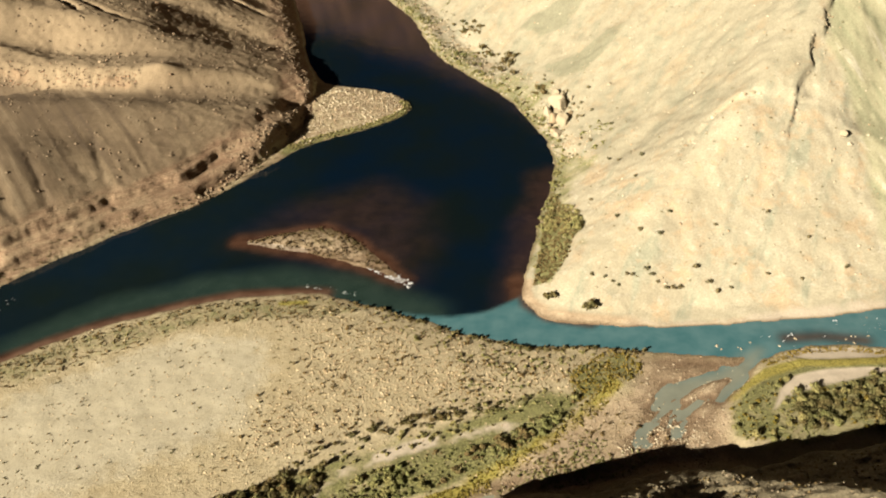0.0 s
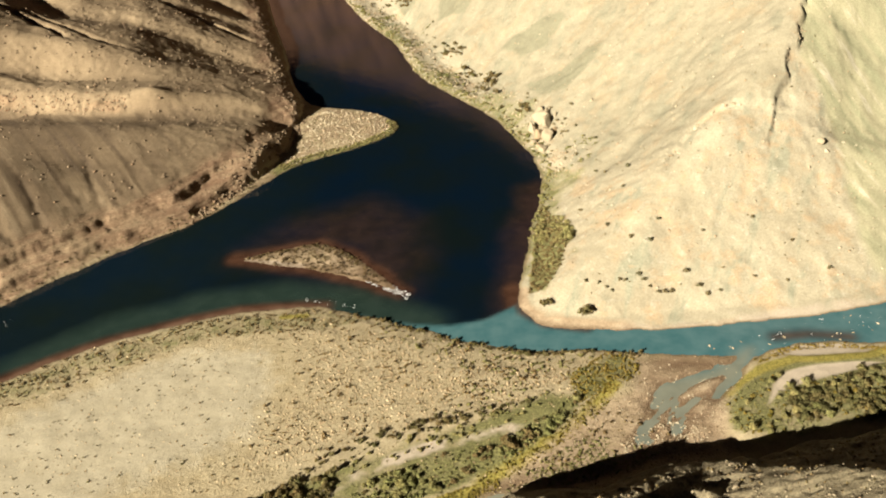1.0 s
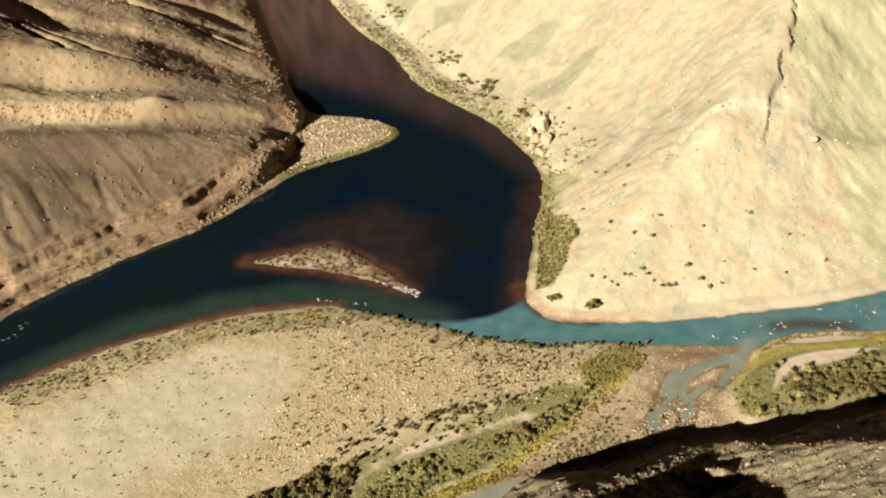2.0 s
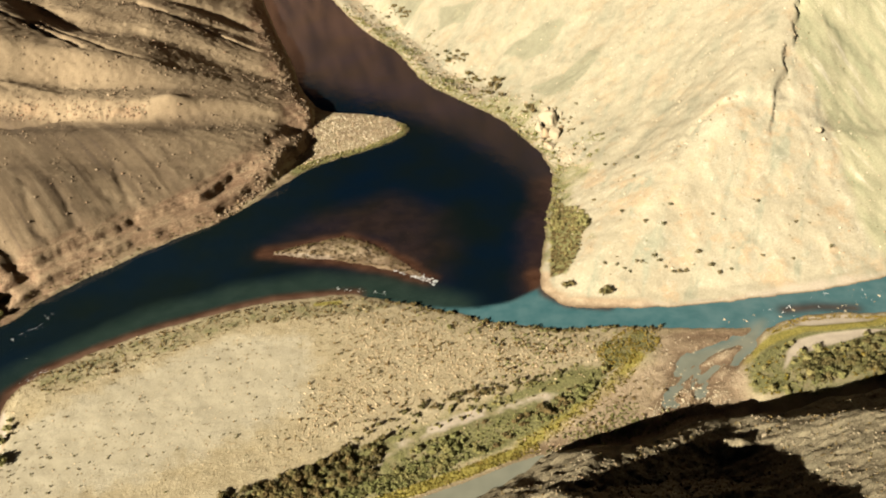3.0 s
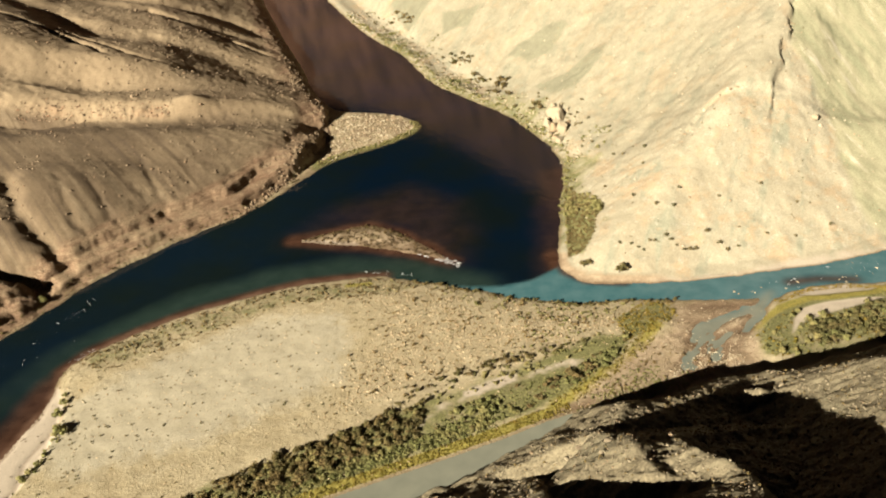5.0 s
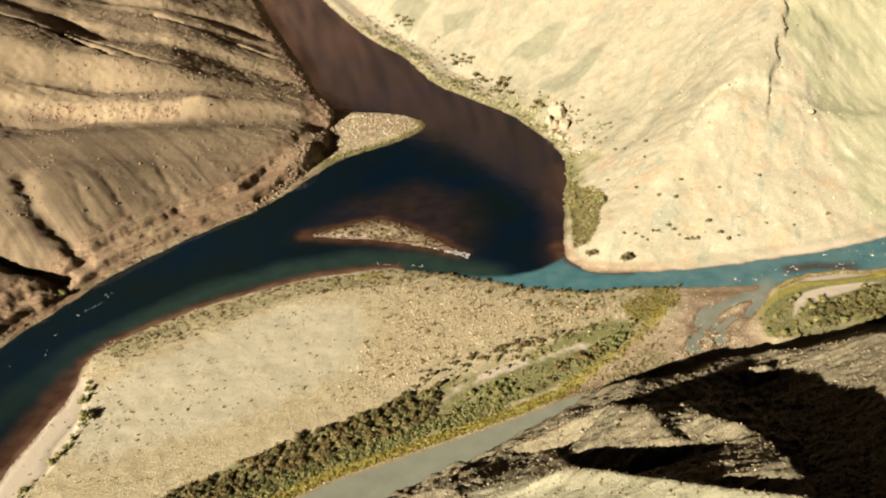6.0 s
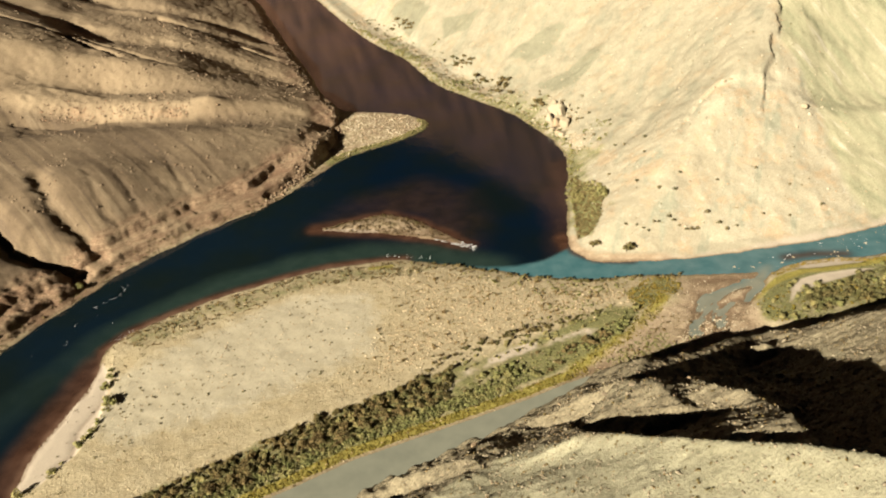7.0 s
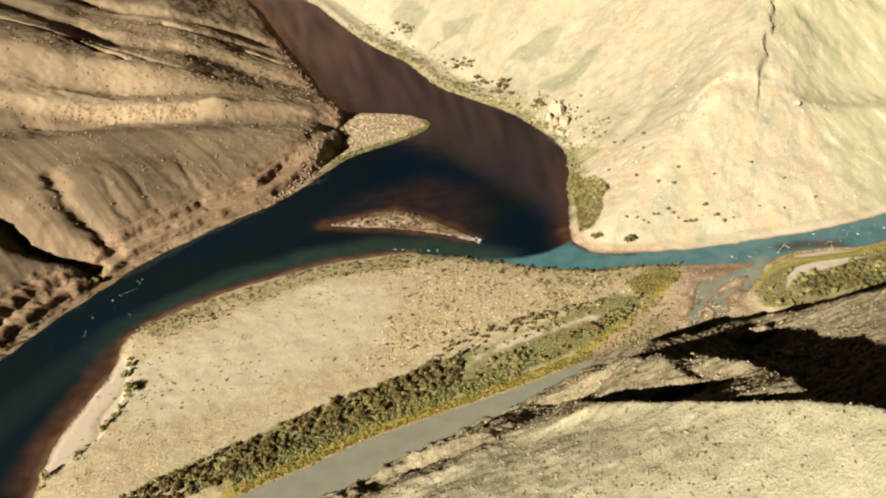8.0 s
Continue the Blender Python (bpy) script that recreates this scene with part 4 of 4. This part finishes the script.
def litter(name, xy, low, high, material, label, power=2.2, least=0.1):
    at, _ = on_land(xy[~inside(xy[:, 0], xy[:, 1], BEACH)], least)
    size = low + (high - low) * rng.uniform(0, 1, len(at)) ** power
    at[:, 2] += size * 0.1
    return stuff(gathered(name, STONES, at, size, material), label, "stones")


BAR = SOUTH_BANK[9:32] + CHANNEL_N[1:] + [(30, 262), (66, 290), (84, 318)]
EAST_BAR = [(-120, 398), (-60, 381), (20, 342), (62, 335), (48, 300), (-20, 286), (-90, 262), (-140, 250), (-120, 300), (-108, 340)]
bar_rocks = strewn(190, EAST_BAR)[:110]
boulders(bar_rocks, 0.5 + 0.6 * rng.uniform(0, 1, len(bar_rocks)) ** 2, "bar_boulder", "tan rounded boulder on the gravel bar", "boulders on the bar", GRAVEL)
litter("bar_gravel", strewn(7000, BAR), 0.16, 0.75, GRAVEL, "scattered tan and white stones on the gravel bar", 2.6)
litter("cobble_field", strewn(12500, EAST_BAR, 0, 0, 30.0), 0.24, 1.0, GRAVEL, "dense field of pale and rusty cobbles on the bar", 2.0)
grow("bar_scrub", strewn(2600, BAR, 0.4, 5), 0.35, 0.85, TINY, SCRUB, "small dry scrub dotted over the gravel bar")
grow("bar_dark_scrub", strewn(950, BAR), 0.45, 0.95, TINY, OLIVE, "small dark scrub dotted over the gravel bar")
grow("east_bar_scrub", strewn(4200, EAST_BAR, 0.8, 15, 20.0), 0.4, 1.1, TINY, SCRUB, "knee-high dry scrub among the cobbles")
grow("east_bar_tufts", strewn(1500, EAST_BAR, 1.6, 17, 20.0), 0.6, 1.5, SMALL, SCRUB, "rounded dry tufts among the cobbles")
grow("east_bar_green", strewn(1500, [(-75, 388), (-20, 358), (25, 340), (62, 338), (60, 305), (10, 290), (-30, 288), (-10, 325)], 0.9, 19), 0.6, 1.5, SMALL, GREEN, "green shrubs spreading over the tip of the bar")
grow("shore_scrub", strewn(5200, GRASS[0], 0.5, 25), 0.4, 1.2, SMALL, SCRUB, "dry brown scrub along the river shore of the bar")
grow("shore_green", strewn(300, GRASS[0], 1.0, 35), 0.6, 1.3, SMALL, GREEN, "low green shrubs along the river shore of the bar")
grow("stream_hedge", beside(230, SOUTH_BANK[9:17], -0.5, 4.5), 0.8, 1.9, SMALL, OLIVE, "dark shrubs lining the turquoise stream")
WOODS_EAST = [(-74, 238), (-62, 256), (-30, 268), (0, 274), (30, 290), (50, 310), (44, 290), (20, 272), (-20, 252), (-50, 240)]
grow("woodland_belt", strewn(3200, WOODS), 1.0, 2.9, CROWNS, OLIVE, "dense belt of olive trees and bushes beside the backwater", "trees")
grow("belt_undergrowth", beside(1700, CHANNEL_N[:6], 8, 17), 0.6, 1.7, SMALL, GREEN, "low green shrubs between the belt of trees and the backwater")
grow("woodland_fringe", strewn(1600, WOODS, 1.2, 3), 0.9, 2.6, CROWNS, GREEN, "green bushes mixed into the belt of trees")
grow("thicket_low", strewn(3200, WOODS_EAST), 0.4, 1.0, SMALL, GREEN, "low green undergrowth of the thicket")
grow("east_thicket", strewn(950, WOODS_EAST, 2.0, 8), 1.3, 2.8, CROWNS, GREEN, "green thicket along the old channel")
grow("east_thicket_dark", strewn(600, WOODS_EAST, 2.4, 18), 1.2, 2.6, CROWNS, OLIVE, "dark bushes in the thicket along the old channel")
grow("scattered_bush", beside(50, [(-95, 262), (-60, 280), (-20, 290), (20, 300)], -3, 4), 1.0, 2.3, CROWNS, OLIVE, "olive bushes along a sandy strip")
grow("strip_scrub", beside(60, [(-70, 262), (-40, 272), (-5, 283), (20, 290)], -2, 9), 0.8, 2.0, CROWNS, GREEN, "green bushes beside the sandy strip")
grow("channel_grass", beside(3000, CHANNEL_N, 1.5, 8), 0.3, 0.75, TINY, YELLOW, "yellow-green grass along the grey backwater", "grass")
grow("grove", no_glade(strewn(1500, [(143, 272), (146, 290), (176, 300), (206, 307), (260, 320), (260, 290), (190, 270)], 1.0, 4)), 1.4, 3.2, CROWNS, OLIVE, "olive-green grove between the stream and the bluff", "trees")
grow("grove_low", no_glade(strewn(3600, GROVE, 1.5, 47)), 0.4, 1.0, SMALL, GREEN, "low green undergrowth of the grove")
grow("grove_yellow", no_glade(strewn(1100, GROVE, 1.6, 44)), 0.6, 1.5, CROWNS, YELLOW, "yellowing bushes in the grove by the stream")
grow("beach_scrub", beside(40, [(-276, 312), (-271, 296), (-266, 274), (-272, 248), (-288, 220), (-300, 206)], -2.5, 2.5), 0.8, 2.2, SMALL, GREEN, "green shrubs on the bank above the sandy beach")
grow("grove_fringe", beside(900, SOUTH_BANK[3:9], 2.5, 7), 0.35, 0.9, TINY, YELLOW, "yellow-green reeds at the edge of the stream", "reeds")
grow("head_grass", beside(600, [(-8, 252), (14, 264), (36, 279), (52, 294), (64, 308)], -4, 5), 0.35, 0.9, TINY, YELLOW, "yellow-green grass between the thicket and the mud", "grass")
grow("delta_grass", strewn(1300, GRASS[1]), 0.4, 1.0, TINY, YELLOW, "yellow-green grass at the tip of the bar", "grass")
litter("mudflat_stones", strewn(2600, MUDFLAT, 1.4, 9), 0.2, 0.8, TALUS, "brown stones strewn over the brown mud flat", 2.4, 0.02)
litter("mudflat_pale_stones", strewn(2600, MUDFLAT, 0.8, 29), 0.25, 0.8, PALE_ROCK, "pale stones scattered over the brown mud flat", 2.2, 0.02)
litter("braid_stones", np.concatenate([strewn(600, BRAID_ZONE, 0.8, 12), strewn(700, [(58, 262), (66, 276), (86, 282), (104, 276), (98, 260), (76, 256)])]), 0.2, 0.95, PALE_ROCK, "pale stones in the shallow braids of the stream", 2.0, -0.22)
grow("mud_scrub", strewn(2200, [(0, 246), (26, 266), (50, 282), (76, 262), (60, 252), (30, 246)], 1.6, 53), 0.35, 0.9, SMALL, GREEN, "sparse green growth at the head of the backwater")
grow("mudflat_scrub", strewn(420, [(-5, 248), (30, 270), (60, 292), (100, 270), (60, 254), (20, 246)], 0.9, 51), 0.5, 1.3, SMALL, SCRUB, "sparse scrub on the brown mud flat")
grow("thicket_scrub", strewn(2600, THICKET), 0.6, 1.4, SMALL, OLIVE, "low olive undergrowth of the thicket on the bend")
grow("bend_thicket", strewn(520, THICKET, 2.2, 5), 1.6, 3.8, CROWNS, GREEN, "green thicket on the outside of the river bend")
clump = rng.choice(np.array([(-52, 990), (-44, 974), (-38, 958), (0, 808), (6, 799), (12, 790), (20, 750), (38, 715), (33, 704), (58, 645)]), 150)
grow("bank_clumps", clump + rng.normal(0, 4.5, clump.shape), 1.2, 3.0, CROWNS, OLIVE, "dark olive bushes in clumps on the pale river bank")
grow("bank_scrub", beside(300, RIGHT_BANK[4:13], 4, 36), 0.8, 2.2, CROWNS, HILL_LEAF, "olive scrub on the pale river bank")
grow("bank_green", beside(600, RIGHT_BANK[4:15], 0.0, 9), 0.7, 2.2, CROWNS, GREEN, "green fringe of shrubs at the water's edge")
mosaic = beside(5200, RIGHT_BANK[4:13], 2, 48)
mosaic = mosaic[fbm(mosaic[:, 0], mosaic[:, 1], 20, 3, 83) > 0.12 + 0.006 * along(mosaic[:, 0], mosaic[:, 1], RIGHT_BANK[4:13])[0]]
grow("bank_mosaic", mosaic, 0.5, 1.7, SMALL, GREEN, "pale green patches of scrub on the river bank")
HILL = [(60, 372), (250, 372), (260, 560), (120, 900), (20, 900), (-10, 780), (66, 580), (50, 440)]
litter("hill_stones", strewn(6000, HILL, 0.5, 67), 0.25, 1.4, PALE_ROCK, "loose pale stones on the hillside", 2.5)
litter("bank_stones", beside(1800, RIGHT_BANK[4:13], 0, 30), 0.4, 1.7, PALE_ROCK, "pale stones and blocks on the river bank", 2.0)
grow("hill_scrub", strewn(2200, HILL, 0.4, 7), 0.35, 1.0, TINY, HILL_LEAF, "small scrub dotted over the pale hillside")
SPIT = [(-136, 586), (-115, 604), (-86, 617), (-62, 630), (-47, 645), (-51, 662), (-70, 684), (-111, 702), (-126, 690), (-124, 640), (-140, 600)]
litter("spit_rubble", strewn(2200, SPIT), 0.25, 1.1, TALUS, "brown rubble between the pale stones of the spit", 2.2)
grow("spit_tufts", strewn(260, SPIT, 1.2, 3), 0.5, 1.3, SMALL, OLIVE, "olive tufts among the stones of the spit")
litter("spit_stones", strewn(2200, SPIT), 0.35, 1.6, PALE_ROCK, "tan and pale rubble covering the rocky spit", 1.8)
grow("spit_scrub", beside(520, LEFT_BANK[13:19], 0.5, 8), 0.5, 1.6, SMALL, GREEN, "green shrubs along the edge of the spit")
litter("talus_stones", beside(3000, LEFT_BANK[4:14], 0.5, 32), 0.15, 0.9, TALUS, "brown rubble on the ledges above the river", 2.2)
grow("ledge_scrub", beside(420, LEFT_BANK[4:14], 0.5, 9), 0.4, 1.2, SMALL, OLIVE, "dark scrub at the foot of the river ledges")
litter("fallen_rocks", beside(420, LEFT_FOOT[11:17], -1.0, 9), 0.4, 2.4, TALUS, "fallen brown rocks on the cliff by the spit", 2.0)
litter("cliff_stones", beside(700, LEFT_FOOT[12:20], 4, 22), 0.4, 1.8, TALUS, "brown rubble along the cliff edge", 2.0)
SLOPES = [(-420, 440), (-300, 470), (-200, 560), (-150, 640), (-160, 760), (-200, 960), (-420, 1050), (-520, 700)]
PINK = [(-266, 641), (-302, 641), (-340, 647), (-400, 645)]
litter("pink_rubble", np.concatenate([beside(750, PINK, -11, 1), beside(300, PINK, -20, 2)]), 0.15, 1.5, RUST, "rusty rubble on the broken red cliff band", 3.0)
crags = strewn(900, SLOPES, 3.0, 64)
crags = crags[crags[:, 1] > 640][:130]
boulders(crags, 0.7 + 1.9 * rng.uniform(0, 1, len(crags)) ** 2, "slope_boulder", "brown boulder on the eroded hillside", "boulders on the brown hills", TALUS, 5)
litter("crag_stones", strewn(2600, [(-150, 690), (-160, 760), (-200, 960), (-420, 1050), (-520, 760), (-300, 660)], 2.2, 64), 0.3, 2.0, TALUS, "broken brown stones below the ledges", 2.6)
litter("slope_stones", strewn(9000, SLOPES, 1.4, 61), 0.25, 1.8, TALUS, "loose brown stones on the eroded slopes", 2.4)
BLUFF = [(-160, 140), (-75, 180), (-20, 200), (45, 222), (110, 236), (170, 245), (140, 120), (60, 20), (-60, 20), (-150, 80)]
litter("bluff_stones", strewn(28000, BLUFF, 0.5, 71), 0.2, 1.0, BLUFF_ROCK, "tan rubble covering the rocky bluff", 2.4)
grow("bluff_dark_scrub", strewn(6000, BLUFF, 0.7, 73), 0.3, 0.9, TINY, OLIVE, "dark scrub dotted over the rocky bluff")
grow("bluff_scrub", strewn(2200, BLUFF), 0.3, 0.8, TINY, SCRUB, "small dry scrub on the rocky bluff")
grow("island_green", beside(220, ISLAND[:5], -6, -0.5), 0.4, 1.1, SMALL, OLIVE, "olive shrubs along the island shore")
grow("island_scrub", strewn(2100, ISLAND), 0.5, 1.25, SMALL, DARK_SCRUB, "low dry scrub on the river island")
litter("island_stones", strewn(260, ISLAND), 0.2, 0.8, TALUS, "brown cobbles on the river island", 2.0, 0.0)


def foam(name, xy, low, high, label):
    """Broken white crests lying on the water."""
    forms = [(v * np.array([1.9, 0.75, 1.0]), f) for v, f in (stone_form(2, 0.16, 0.16) for _ in range(4))]
    at = np.column_stack([xy, np.full(len(xy), 0.02)])
    return stuff(gathered(name, forms, at, low + (high - low) * rng.uniform(0, 1, len(xy)) ** 2, FOAM), label, "foam")


foam("island_foam", beside(260, [(-72, 431), (-54, 417), (-38, 402)], -3.5, 2.5), 0.12, 0.8, "white riffle at the tip of the island")
foam("bank_foam", np.concatenate([beside(18, [(-303, 388), (-286, 399)], -4, 3), beside(10, [(-290, 404), (-282, 413)], -3, 3), beside(30, [(-280, 342), (-268, 353)], -1, 2.5), beside(14, [(-330, 340), (-290, 375)], -14, 10)]), 0.1, 0.5,
     "white riffles beside the banks of the dark river")
foam("stream_foam", np.concatenate([beside(36, [(140, 334), (160, 336), (200, 343), (250, 352)], -8, 9), beside(20, [(-104, 408), (-70, 396)], -1, 2.5)]), 0.15, 0.7, "white flecks of rapids in the turquoise stream")
